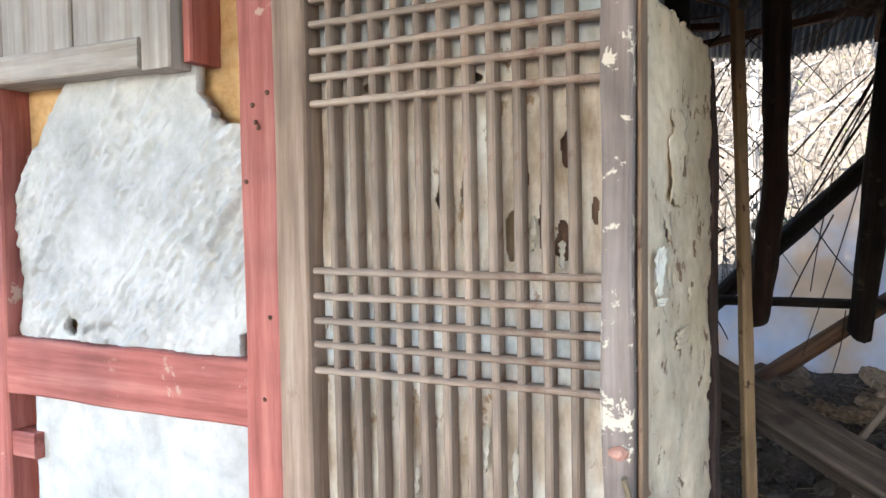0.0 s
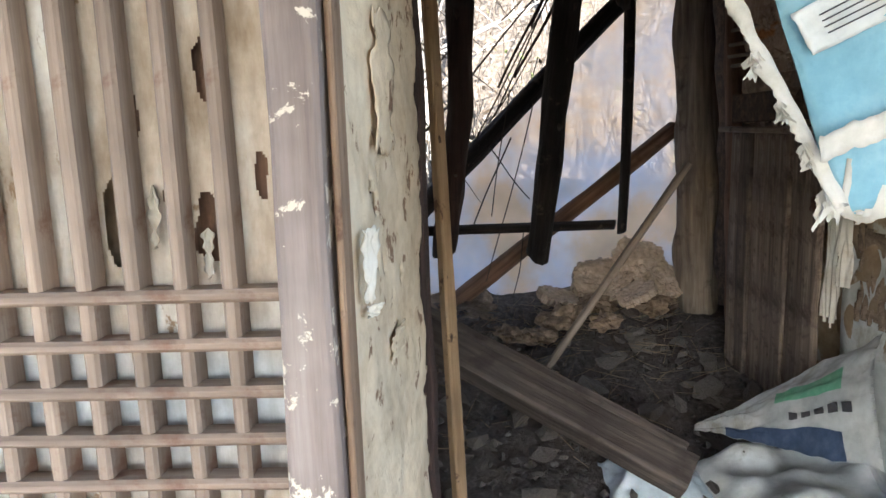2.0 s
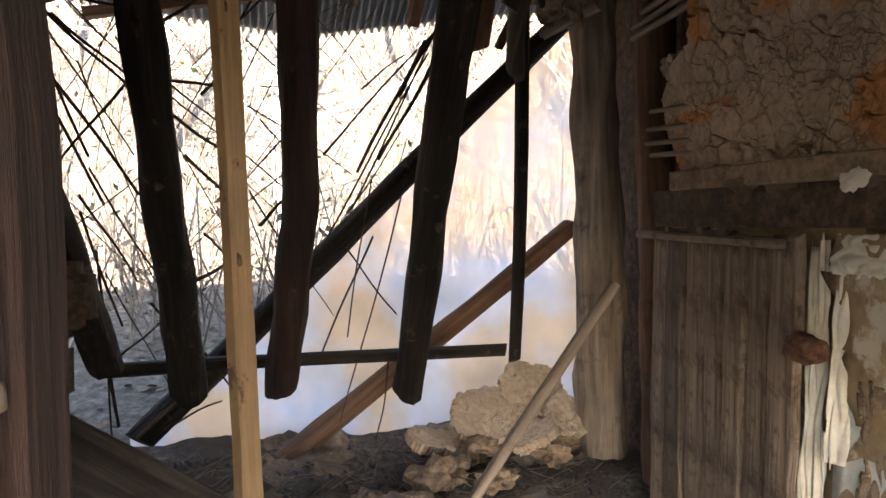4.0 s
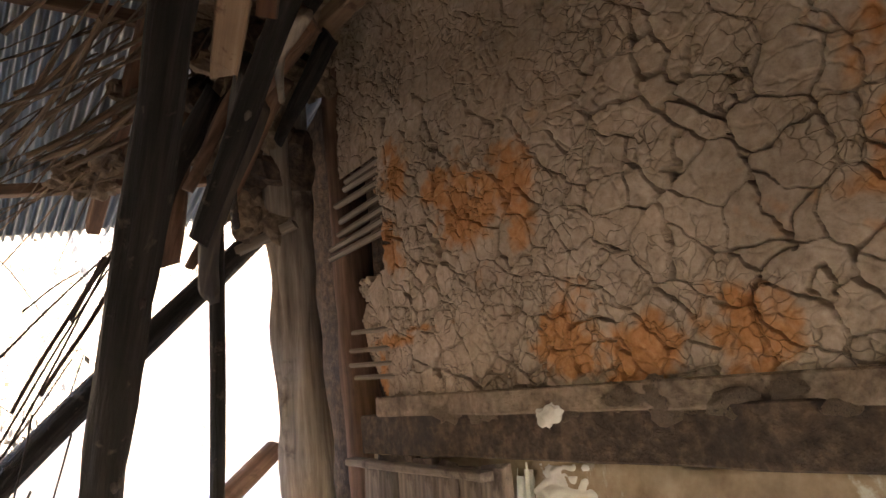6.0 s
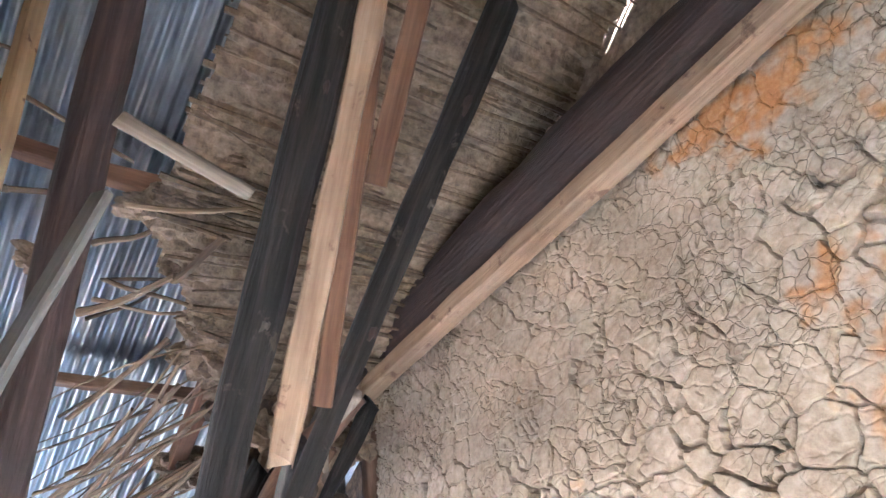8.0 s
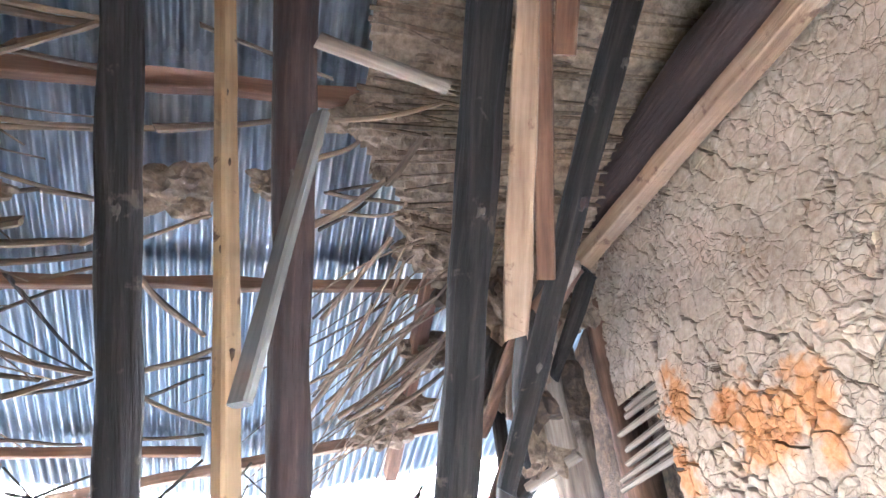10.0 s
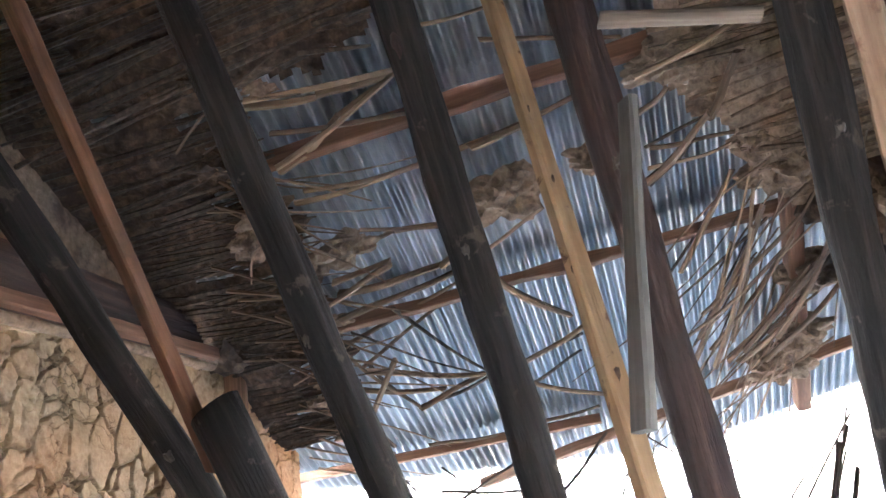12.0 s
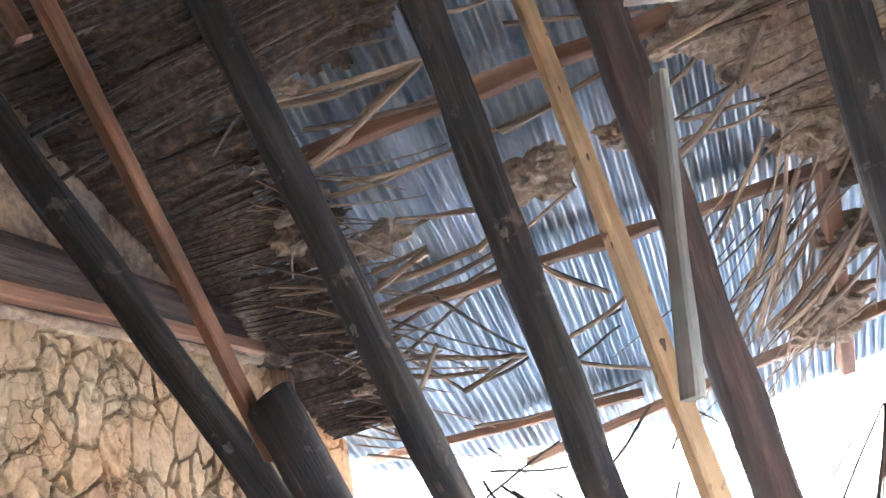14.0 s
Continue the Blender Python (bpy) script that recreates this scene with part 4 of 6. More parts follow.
    small("knob", lump("knob", (0, 0, 0), 0.011, M["rust_pink"], 2, (1.1, 0.6, 0.9), 3, 0.25), (0.012, -0.036, 1.33), M["rust"], "rusted iron stud")
    small("staple", lump("staple", (0, 0, 0), 0.013, M["rust"], 3, (1, 0.7, 1), 3, 0.3), (0.002, -0.036, 1.228), M["rust"], "rusted hasp staple")
    fboard("hasp", 0.0, 1.223, 0.062, 1.232, 0.027, -0.044, -0.041, "rust_pink", door, "rusty pinkish hasp plate", 9, 0.001)
    fboard("padlock", 0.006, 1.150, 0.008, 1.195, 0.020, -0.058, -0.040, "grey_board", door, "small grey padlock body", 10)
    m = along(W @ Vector((0.0, -0.05, 1.195)), W @ Vector((0.0, -0.05, 1.222)))[0]
    part("shackle", tube_mesh("shackle", 0.027, 0.003, 0.003, M["rust"], 8, 3), door, "", m)
    for k, (p, q) in enumerate((((0.02, 1.30), (0.034, 1.25)), ((0.034, 1.25), (0.012, 1.235)), ((0.03, 1.195), (0.052, 1.178)), ((0.022, 1.205), (0.03, 1.195)))):
        m, l = along(W @ Vector((p[0], -0.04, p[1])), W @ Vector((q[0], -0.042, q[1])))
        part("cord", tube_mesh("cord", l, 0.004, 0.0045, M["straw"], 6, 3), door, "frayed straw cord", m)


# ---- timbers that have come down inside ----
def build_timbers():
    g = "bare roof rafters"
    lab = "smoke-blackened round rafter slanting down from the roof"
    pole("rafter", (-0.82, 1.75, 3.62), (-0.428, 2.95, 2.05), 0.033, 0.037, "dark_pole", lab, "rafter", bend=0.008, seed=1, group=g, seg=20, rings=44, rough=0.16)
    pole("rafter", (-0.228, 1.95, 3.40), (-0.021, 3.52, 1.28), 0.030, 0.046, "dark_pole", lab, "rafter", bend=0.010, seed=2, group=g, seg=20, rings=44, rough=0.16)
    pole("rafter", (0.165, 1.95, 3.40), (0.192, 3.585, 1.196), 0.031, 0.050, "dark_pole", lab, "rafter", bend=0.006, seed=3, group=g, seg=20, rings=44, rough=0.16)
    pole("rafter", (0.444, 1.93, 3.436), (0.520, 3.60, 1.172), 0.034, 0.047, "red_pole", "dark reddish round rafter slanting down from the roof", "rafter", bend=0.006, seed=4, kink=(0.76, 0.07), group=g, seg=20, rings=44, rough=0.16)
    pole("rafter", (0.792, 1.93, 3.371), (0.842, 3.61, 1.140), 0.038, 0.047, "dark_pole", "thick dark rafter with a pale worn edge", "rafter", bend=0.003, seed=5, group=g, seg=20, rings=44, rough=0.16)
    pole("rafter", (1.144, 2.05, 3.226), (0.930, 2.860, 2.145), 0.034, 0.020, "dark_pole", "short dark rafter beside the tie beam", "rafter", bend=0.01, seed=6, group=g, seg=20, rings=44, rough=0.16)
    pole("rafter_stump", (-0.40, 2.64, 2.46), (-0.27, 3.45, 1.37), 0.052, 0.055, "dark_pole", "sawn-off dark log end among the rafters", "log", seed=7)
    board("prop", (0.320, 2.364, 3.40), (0.396, 2.319, 0.66), 0.034, 0.026, "prop_wood", "tall pale timber prop with nail holes", "timber", spin=20, seed=7, cuts=22, edge=0.003)
    prop = bpy.data.objects["prop"]
    rnd = random.Random(8)
    top, foot = Vector((0.320, 2.364, 3.40)), Vector((0.396, 2.319, 0.66))
    for k in range(16):
        c = top.lerp(foot, 0.08 + 0.055 * k + 0.02 * rnd.random()) + Vector((rnd.uniform(-0.008, 0.008), -0.0150, 0.004))
        ob = lump("knot", c, 0.004 + 0.004 * rnd.random(), M["dark_mud"], k, (0.7, 0.22, 1.7), 1, 0.6)
        hold(ob, prop)
    for ob in [o for o in scene.objects if o.name.split(".")[0] == "rafter"]:
        length = max(v.co.z for v in ob.data.vertices)
        for k in range(4):
            z = length * (0.12 + 0.2 * k + 0.12 * rnd.random())
            ring = [v.co for v in ob.data.vertices if abs(v.co.z - z) < 0.04]
            spot = min(ring, key=lambda c: (ob.matrix_basis @ c).y + 0.6 * (ob.matrix_basis @ c).z + 0.012 * rnd.random())
            mark = lump("knot", (0, 0, 0), 0.009 + 0.006 * rnd.random(), M["beam_wood"] if k % 2 else M["red_pole"], 200 + k, (0.8, 0.8, 1.5), 2, 0.7)
            mark.matrix_basis = ob.matrix_basis @ Matrix.Translation((spot.x * 0.86, spot.y * 0.86, spot.z))
            hold(mark, ob)
    board("left_timber", (-0.50, 2.02, 3.30), (-0.445, 2.72, 2.36), 0.048, 0.028, "orange_wood", "orange-brown sawn timber beside the rafter", "timber", spin=30, seed=9, cuts=12, edge=0.004).name = "timber"
    board("timber", (-0.60, 1.95, 3.38), (-0.555, 2.15, 3.11), 0.035, 0.03, "orange_wood", "short orange-brown timber with a broken pale end", "timber", spin=30, seed=19, cuts=8, edge=0.006)
    board("timber", (0.843, 2.050, 3.146), (0.894, 2.598, 2.403), 0.050, 0.028, "pale_wood", "pale split timber with knots hanging from the roof", "timber", spin=25, seed=10, cuts=16, edge=0.008, ragged=0.03)
    pale = bpy.data.objects["timber.002"]
    for k in range(6):
        mark = lump("knot", (0, 0, 0), 0.006 + 0.005 * rnd.random(), M["brown_wood"], 230 + k, (1, 0.3, 1.4), 2, 0.6)
        mark.matrix_basis = pale.matrix_basis @ Matrix.Translation((rnd.uniform(-0.018, 0.018), 0.014, 0.12 + 0.13 * k))
        hold(mark, pale)
    board("timber", (0.890, 2.160, 3.086), (0.959, 2.562, 2.497), 0.036, 0.03, "orange_wood", "brown sawn timber end beside the rafter", "timber", spin=25, seed=11, cuts=10, edge=0.003)
    board("timber", (0.955, 2.05, 3.22), (0.968, 2.33, 2.87), 0.045, 0.03, "orange_wood", "short orange timber end", "timber", spin=25, seed=12, cuts=6, edge=0.003)
    board("plank", (0.478, 2.259, 2.617), (0.367, 2.249, 2.162), 0.036, 0.016, "grey_board", "grey weathered plank leaning across the rafters", "plank", spin=-32, seed=13, cuts=10, edge=0.003)
    pole("stick", (0.480, 2.270, 2.780), (0.681, 2.232, 2.671), 0.014, 0.012, "grey_wood", "peeled grey stick lying across the rafters", "stick", seed=14, seg=8, rings=6)
    # back opening: posts, poles and rails
    pole("corner_post", (1.579, 3.73, 0.72), (1.511, 3.71, 3.05), 0.084, 0.074, "grey_wood", "weathered grey corner post, split along the grain", "post", seed=21, seg=28, rings=40, rough=0.2)
    pole("inner_post", (1.66, 3.47, 0.72), (1.57, 3.42, 2.95), 0.062, 0.058, "brown_wood", "dark brown post in the broken wall corner", "post", seed=22, seg=22, rings=34, rough=0.16)
    pole("side_pole", (1.535, 3.80, 0.8), (1.525, 3.80, 1.68), 0.026, 0.024, "brown_wood", "slim dark pole against the corner post", "pole", seed=23)
    pole("fallen_pole", (1.602, 4.029, 2.484), (0.001, 3.910, 0.965), 0.042, 0.048, "dark_pole", "long dark pole fallen slantwise across the back opening", "pole", bend=0.02, seed=24, rings=20)
    pole("brace", (1.548, 3.937, 1.656), (0.440, 3.952, 0.820), 0.036, 0.042, "brown_wood", "round brown brace propped against the corner post", "pole", bend=0.01, seed=25)
    pole("rail", (-0.040, 3.600, 1.262), (1.164, 3.590, 1.262), 0.022, 0.020, "dark_pole", "dark rail tied behind the rafter ends", "rail", seed=26, bend=0.008)
    pole("hanging_pole", (1.231, 3.600, 2.520), (1.180, 3.560, 1.234), 0.024, 0.020, "dark_pole", "thin dark pole hanging in the back opening", "pole", bend=0.012, seed=27)
    board("stick", (1.18, 2.86, 1.545), (0.655, 2.965, 0.74), 0.034, 0.022, "grey_wood", "flat grey stick leaning on the rubble", "stick", seed=28, cuts=8, edge=0.003)
    beam = board("fallen_beam", (-0.50, 3.17, 1.47), (1.03, 2.44, 0.715), 0.11, 0.085, "beam_wood", "fallen grooved beam lying across the rubble", "beam", spin=35, seed=29, cuts=18, edge=0.006, bevel=0.01)
    board("groove_edge", (-0.50, 3.20, 1.54), (1.03, 2.47, 0.785), 0.03, 0.04, "beam_wood", "brown moulded edge", parent=beam, spin=35, seed=30, cuts=14, edge=0.004)
    # knuckle of timber where the slanting pole meets the post
    lump("broken_mud", (1.44, 3.62, 2.62), 0.10, M["dark_mud"], 3, (1, 0.8, 1.4), 3, 0.8)
    tagged(bpy.data.objects["broken_mud"], "dark clump of mud and roots at the post head", "mud clump")
    for k, (x, y, z, r) in enumerate(((1.20, 3.52, 2.76, 0.07), (1.30, 3.48, 2.52, 0.06), (1.12, 3.45, 2.90, 0.08), (1.36, 3.42, 2.86, 0.08), (1.24, 3.40, 2.95, 0.09))):
        ob = lump("mud_clump", (x, y, z), r, M["dark_mud"], 60 + k, (1.1, 0.8, 1.3), 3, 0.9)
        tagged(ob, "dark clump of mud and roots under the roof corner", "mud clump", "mud clumps at the corner")
    for k, (p, q, r, mat) in enumerate((((1.332, 3.300, 2.727), (1.118, 3.500, 2.206), 0.030, "brown_wood"), ((1.103, 3.200, 2.603), (0.985, 3.400, 2.204), 0.034, "dark_pole"), ((1.269, 3.000, 2.774), (1.146, 3.300, 2.424), 0.040, "brown_wood"),
                                        ((1.439, 3.200, 2.841), (1.324, 3.350, 2.553), 0.030, "dark_pole"), ((1.174, 3.100, 2.639), (1.075, 3.200, 2.464), 0.024, "dark_pole"), ((1.02, 2.80, 2.52), (1.20, 3.35, 2.30), 0.022, "dark_pole"), ((1.22, 2.95, 2.70), (1.02, 3.25, 2.36), 0.026, "brown_wood"), ((1.30, 3.05, 2.86), (1.22, 3.40, 2.50), 0.03, "dark_pole"), ((1.10, 2.70, 2.60), (1.28, 3.20, 2.62), 0.018, "grey_wood"))):
        pole("branch", p, q, r, r * 0.5, mat, "sooty broken limb tangled at the post head", "branch", bend=0.03, seed=70 + k, seg=14, rings=20, rough=0.25, group="broken limbs at the corner")
    for k, (x, y, z, r) in enumerate(((1.212, 3.350, 2.743) + (0.075,), (1.353, 3.400, 2.825) + (0.085,), (1.283, 3.450, 2.650) + (0.075,), (1.483, 3.400, 2.830) + (0.06,), (1.365, 3.600, 2.406) + (0.065,), (1.185, 3.500, 2.584) + (0.06,))):
        ob = lump("mud_clump", (x, y, z), r, M["mud"], 90 + k, (1.2, 0.8, 1.2), 4, 1.0)
        tagged(ob, "brown clump of mud and roots under the roof corner", "mud clump", "mud clumps at the corner")
    # outer skin of the wall behind the corner posts
    def outer(u, v):
        y, z = 3.1 + 0.95 * u, 0.6 + 2.4 * v
        return 1.70 - 0.01 * noise.noise((y * 6, z * 6, 2)), y, z
    tagged(new("wall_corner", sheet_mesh("wall_corner", outer, 10, 30, M["dark_mud"], -0.08)), "dark outer clay skin closing the wall corner", "wall", kind="structure")
    pole("branch", (1.20, 3.60, 2.85), (1.12, 3.75, 2.25), 0.03, 0.035, "brown_wood", "short brown forked branch under the eave", "branch", seed=31, bend=0.03)
    board("tenon", (1.46, 3.55, 2.36), (1.32, 3.66, 2.29), 0.035, 0.03, "grey_wood", "pale broken tenon end", "timber", seed=32, cuts=4, ragged=0.01)
    pole("branch", (1.06, 2.85, 2.45), (1.16, 3.45, 2.12), 0.018, 0.028, "cane_dark", "split brown limb below the rafters", "branch", seed=33, bend=0.03, rough=0.3, rings=24)
    pole("branch", (1.40, 3.48, 2.95), (1.42, 3.55, 2.40), 0.04, 0.045, "grey_wood", "weathered limb against the wall end", "branch", seed=34, bend=0.02)

    def slab(u, v):
        x, z = -0.75 + 0.80 * u, 1.10 + 0.50 * v
        return x, 3.12 + 0.02 * noise.noise((x * 5, z * 5, 0)) + 0.1 * (1 - u), z + 0.01 * noise.noise((x * 12, 0, 1))
    tagged(new("mud_slab", sheet_mesh("mud_slab", slab, 30, 20, M["dark_mud"], 0.06, lambda u, v: u < 0.97 - 0.16 * (1 - v) + 0.03 * math.sin(v * 17))), "broken dark slab of mud wall resting on the fallen beam", "mud slab")


def cane_set(name, label, rows, r, material, parent=None, seed=0):
    th = tagged(new(name), label, "wattle")
    for i, (x0, y0, z0, x1, y1, z1) in enumerate(rows):
        rr = r * (0.7 + 0.6 * ((i * 7919) % 11) / 10)
        pole("cane", (x0, y0, z0), (x1, y1, z1), rr, rr * 0.75, material, parent=th, seg=6, rings=8, bend=0.012, seed=seed + i, rough=0.15)
    return th


def build_canes():
    cane_set("cane_lattice", "dark canes hanging criss-cross in the back opening", [(-0.23, 3.78, 2.31, 0.03, 3.78, 1.89), (-0.28, 3.78, 2.24, 0.04, 3.78, 1.77), (-0.28, 3.78, 2.18, -0.06, 3.78, 1.74), (-0.22, 3.78, 2.33, 0.01, 3.78, 2.11), (-0.19, 3.78, 2.31, 0.01, 3.78, 2.14), (0.02, 3.78, 2.12, -0.18, 3.78, 1.87), (-0.28, 3.78, 2.31, 0.00, 3.78, 2.42), (-0.27, 3.78, 2.13, -0.19, 3.78, 1.87), (-0.13, 3.78, 1.77, 0.03, 3.78, 1.50), (-0.10, 3.78, 1.85, 0.10, 3.78, 1.50), (0.12, 3.78, 2.13, 0.32, 3.78, 1.96), (0.12, 3.78, 2.09, 0.50, 3.78, 1.77), (0.13, 3.78, 2.03, 0.32, 3.78, 1.89), (0.12, 3.78, 2.30, 0.31, 3.78, 2.45), (0.23, 3.78, 2.08, 0.32, 3.78, 2.21), (0.12, 3.78, 2.12, 0.32, 3.78, 2.10)], 0.0052, "cane_dark", seed=100)
    cane_set("cane_lattice", "dark thin canes and twigs drooping from the eave", [(0.41, 3.82, 2.12, 0.52, 3.82, 2.13), (0.61, 3.82, 1.90, 1.02, 3.82, 2.35), (0.62, 3.82, 1.63, 0.97, 3.82, 2.25), (0.70, 3.82, 1.72, 1.02, 3.82, 2.37), (0.74, 3.82, 2.12, 0.89, 3.82, 2.24), (0.68, 3.82, 1.70, 0.87, 3.82, 1.98), (0.68, 3.82, 1.59, 0.85, 3.82, 1.36), (0.77, 3.82, 1.83, 0.68, 3.82, 1.29), (0.87, 3.82, 1.77, 0.65, 3.82, 1.00), (0.82, 3.82, 1.21, 0.77, 3.82, 0.93), (-0.00, 3.82, 1.65, 0.08, 3.82, 1.49), (-0.07, 3.82, 1.53, 0.12, 3.82, 1.14), (-0.04, 3.82, 1.26, 0.11, 3.82, 1.39), (0.06, 3.82, 1.43, 0.17, 3.82, 1.25), (0.22, 3.82, 1.26, 0.34, 3.82, 1.06), (0.09, 3.82, 1.02, 0.27, 3.82, 1.10)], 0.0036, "cane_dark", seed=130)
    cane_set("cane_lattice", "broken dark canes leaning by the fallen slab", [(-0.08, 3.74, 1.60, -0.05, 3.74, 1.02), (-0.10, 3.74, 1.51, -0.03, 3.74, 1.06), (0.02, 3.74, 1.02, 0.23, 3.74, 1.19), (0.20, 3.74, 1.50, 0.33, 3.74, 1.58), (0.40, 3.74, 1.67, 0.50, 3.74, 1.77), (0.18, 3.74, 1.89, 0.32, 3.74, 1.74), (-0.27, 3.74, 2.36, -0.09, 3.74, 1.88), (-0.24, 3.74, 2.38, 0.01, 3.74, 2.33), (0.23, 3.74, 1.65, 0.32, 3.74, 1.56), (-0.12, 3.74, 1.72, -0.01, 3.74, 1.37), (-0.27, 3.74, 2.09, -0.18, 3.74, 1.72), (0.76, 3.74, 1.63, 0.58, 3.74, 1.24), (0.94, 3.74, 2.27, 0.71, 3.74, 1.84), (0.96, 3.74, 2.19, 0.78, 3.74, 1.88), (0.98, 3.74, 2.31, 0.85, 3.74, 2.08)], 0.006, "cane_dark", seed=160)
    cane_set("roof_wattle", "bare twigs remaining under the metal roof", [(-0.42, 3.52, 2.83, -0.29, 3.86, 2.69), (-0.29, 3.86, 2.69, -0.04, 3.78, 2.73), (-0.40, 3.63, 2.79, -0.03, 3.77, 2.73), (-0.46, 3.69, 2.76, -0.18, 3.80, 2.72), (0.12, 3.39, 2.89, 0.30, 3.61, 2.79), (0.11, 3.76, 2.73, 0.39, 3.63, 2.79), (0.11, 3.88, 2.69, 0.39, 4.05, 2.61), (-0.31, 2.84, 3.11, 0.06, 2.70, 3.17), (-0.30, 2.65, 3.19, 0.07, 2.69, 3.17), (-0.28, 2.75, 3.15, 0.07, 2.81, 3.13), (-0.28, 2.93, 3.08, 0.05, 2.95, 3.07), (-0.19, 3.09, 3.01, 0.04, 3.15, 2.98), (-0.34, 3.28, 2.93, -0.02, 3.28, 2.93), (-0.02, 3.28, 2.93, 0.17, 3.16, 2.98), (-0.38, 3.38, 2.89, 0.02, 3.32, 2.92), (-0.34, 3.24, 2.95, -0.15, 3.22, 2.96)], 0.0095, "cane", seed=200)
    cane_set("roof_wattle", "frayed twigs hanging from the broken wattle", [(0.13, 3.20, 2.90, 0.31, 3.12, 2.94), (0.58, 3.14, 2.93, 0.76, 2.98, 2.99), (0.76, 3.00, 2.99, 0.84, 2.85, 3.05), (0.68, 3.78, 2.67, 0.88, 3.30, 2.86), (0.65, 3.88, 2.63, 0.80, 3.42, 2.82), (0.64, 3.47, 2.79, 0.81, 3.17, 2.92), (0.71, 3.84, 2.64, 0.96, 3.45, 2.80), (0.76, 3.92, 2.61, 1.02, 3.58, 2.75), (0.78, 3.82, 2.65, 0.86, 3.24, 2.89), (0.69, 3.67, 2.71, 0.99, 3.38, 2.83), (0.61, 3.03, 2.97, 0.82, 3.05, 2.96), (0.60, 3.10, 2.95, 0.81, 3.08, 2.95), (0.18, 2.88, 3.03, 0.36, 2.86, 3.04), (-0.27, 3.53, 2.77, -0.55, 3.93, 2.61), (-0.50, 3.45, 2.80, -0.43, 3.94, 2.60), (-0.14, 3.17, 2.92, -0.41, 3.27, 2.88)], 0.009, "cane", seed=230)
    cane_set("roof_wattle", "loose twigs by the broken edge of the roof", [(0.62, 3.70, 2.66, 0.93, 3.44, 2.77), (0.80, 3.82, 2.61, 1.07, 3.46, 2.76), (0.86, 3.90, 2.58, 1.09, 3.63, 2.69), (0.71, 3.87, 2.59, 0.84, 3.32, 2.81), (0.91, 3.81, 2.62, 1.05, 3.44, 2.77), (0.55, 2.91, 2.98, 0.66, 2.84, 3.01), (0.59, 2.80, 3.03, 0.85, 2.73, 3.06), (-0.01, 3.93, 2.56, 0.31, 3.93, 2.57), (-0.30, 3.92, 2.57, -0.06, 3.95, 2.56), (-0.41, 3.27, 2.84, -0.41, 3.59, 2.71), (0.28, 2.61, 3.11, 0.58, 2.69, 3.07), (0.12, 2.52, 3.14, 0.32, 2.54, 3.13), (0.78, 3.87, 2.59, 0.98, 3.68, 2.67)], 0.008, "cane", seed=260)
    cane_set("roof_wattle", "reddish split laths remaining across the roof sheets", [(-0.33, 2.64, 3.26, -0.12, 2.63, 3.27), (-0.33, 2.72, 3.23, -0.15, 2.75, 3.22), (-0.15, 2.75, 3.22, 0.04, 2.75, 3.22), (-0.33, 2.91, 3.15, -0.12, 2.81, 3.19), (-0.12, 2.81, 3.19, 0.06, 2.75, 3.22), (-0.34, 3.02, 3.11, 0.02, 3.01, 3.11), (0.02, 3.01, 3.11, 0.50, 2.95, 3.14), (-0.38, 3.24, 3.02, -0.12, 3.20, 3.04), (-0.12, 3.20, 3.04, 0.15, 3.24, 3.02), (-0.47, 3.59, 2.88, 0.03, 3.43, 2.94), (-0.43, 3.69, 2.83, -0.09, 3.51, 2.91)], 0.0095, "cane", seed=290)
    cane_set("roof_wattle", "dark forked twigs crossing under the metal sheets", [(-0.40, 3.53, 2.90, -0.06, 3.86, 2.76), (-0.40, 3.67, 2.84, -0.32, 3.96, 2.72), (-0.32, 3.96, 2.72, -0.04, 3.89, 2.75), (-0.24, 3.47, 2.92, -0.04, 3.85, 2.77), (0.11, 3.48, 2.92, 0.30, 3.69, 2.83), (0.06, 3.88, 2.76, 0.32, 3.80, 2.79), (0.08, 3.98, 2.71, 0.30, 3.88, 2.76), (0.62, 3.29, 3.00, 0.77, 3.14, 3.06), (0.77, 3.14, 3.06, 0.91, 2.93, 3.14), (0.62, 3.16, 3.05, 0.92, 3.07, 3.09), (0.64, 3.63, 2.86, 0.85, 3.31, 2.99), (0.68, 3.99, 2.71, 0.87, 3.57, 2.88)], 0.0065, "cane_dark", seed=320)
    rnd = random.Random(31)
    fan = tagged(new("roof_wattle"), "fan of frayed thin twigs spilling from the broken mud", "wattle")
    for i in range(30):
        x, y = rnd.gauss(1.02, 0.09), rnd.uniform(3.15, 4.0)
        l = rnd.uniform(0.35, 0.8)
        a = math.radians(rnd.gauss(134, 14))
        x1, y1 = x + l * math.cos(a), y + l * math.sin(a)
        pole("twig", (x, y, roof_z(y) - rnd.uniform(0.10, 0.2)), (x1, y1, roof_z(y1) - rnd.uniform(0.16, 0.34)), rnd.uniform(0.003, 0.0055), 0.002, "cane", parent=fan, seg=5, rings=6, bend=rnd.uniform(-0.03, 0.03), seed=400 + i)
    fan = tagged(new("roof_wattle"), "thin bare twigs splayed from the sooty ceiling edge", "wattle")
    for i in range(40):
        y = rnd.uniform(2.7, 4.1)
        x = -0.50 - 0.17 * max(0, y - 2.6) + rnd.gauss(0, 0.05)
        l = rnd.uniform(0.2, 0.55)
        a = math.radians(rnd.choice((38, -8, 15)) + rnd.gauss(0, 14))
        x1, y1 = x + l * math.cos(a), y + l * math.sin(a)
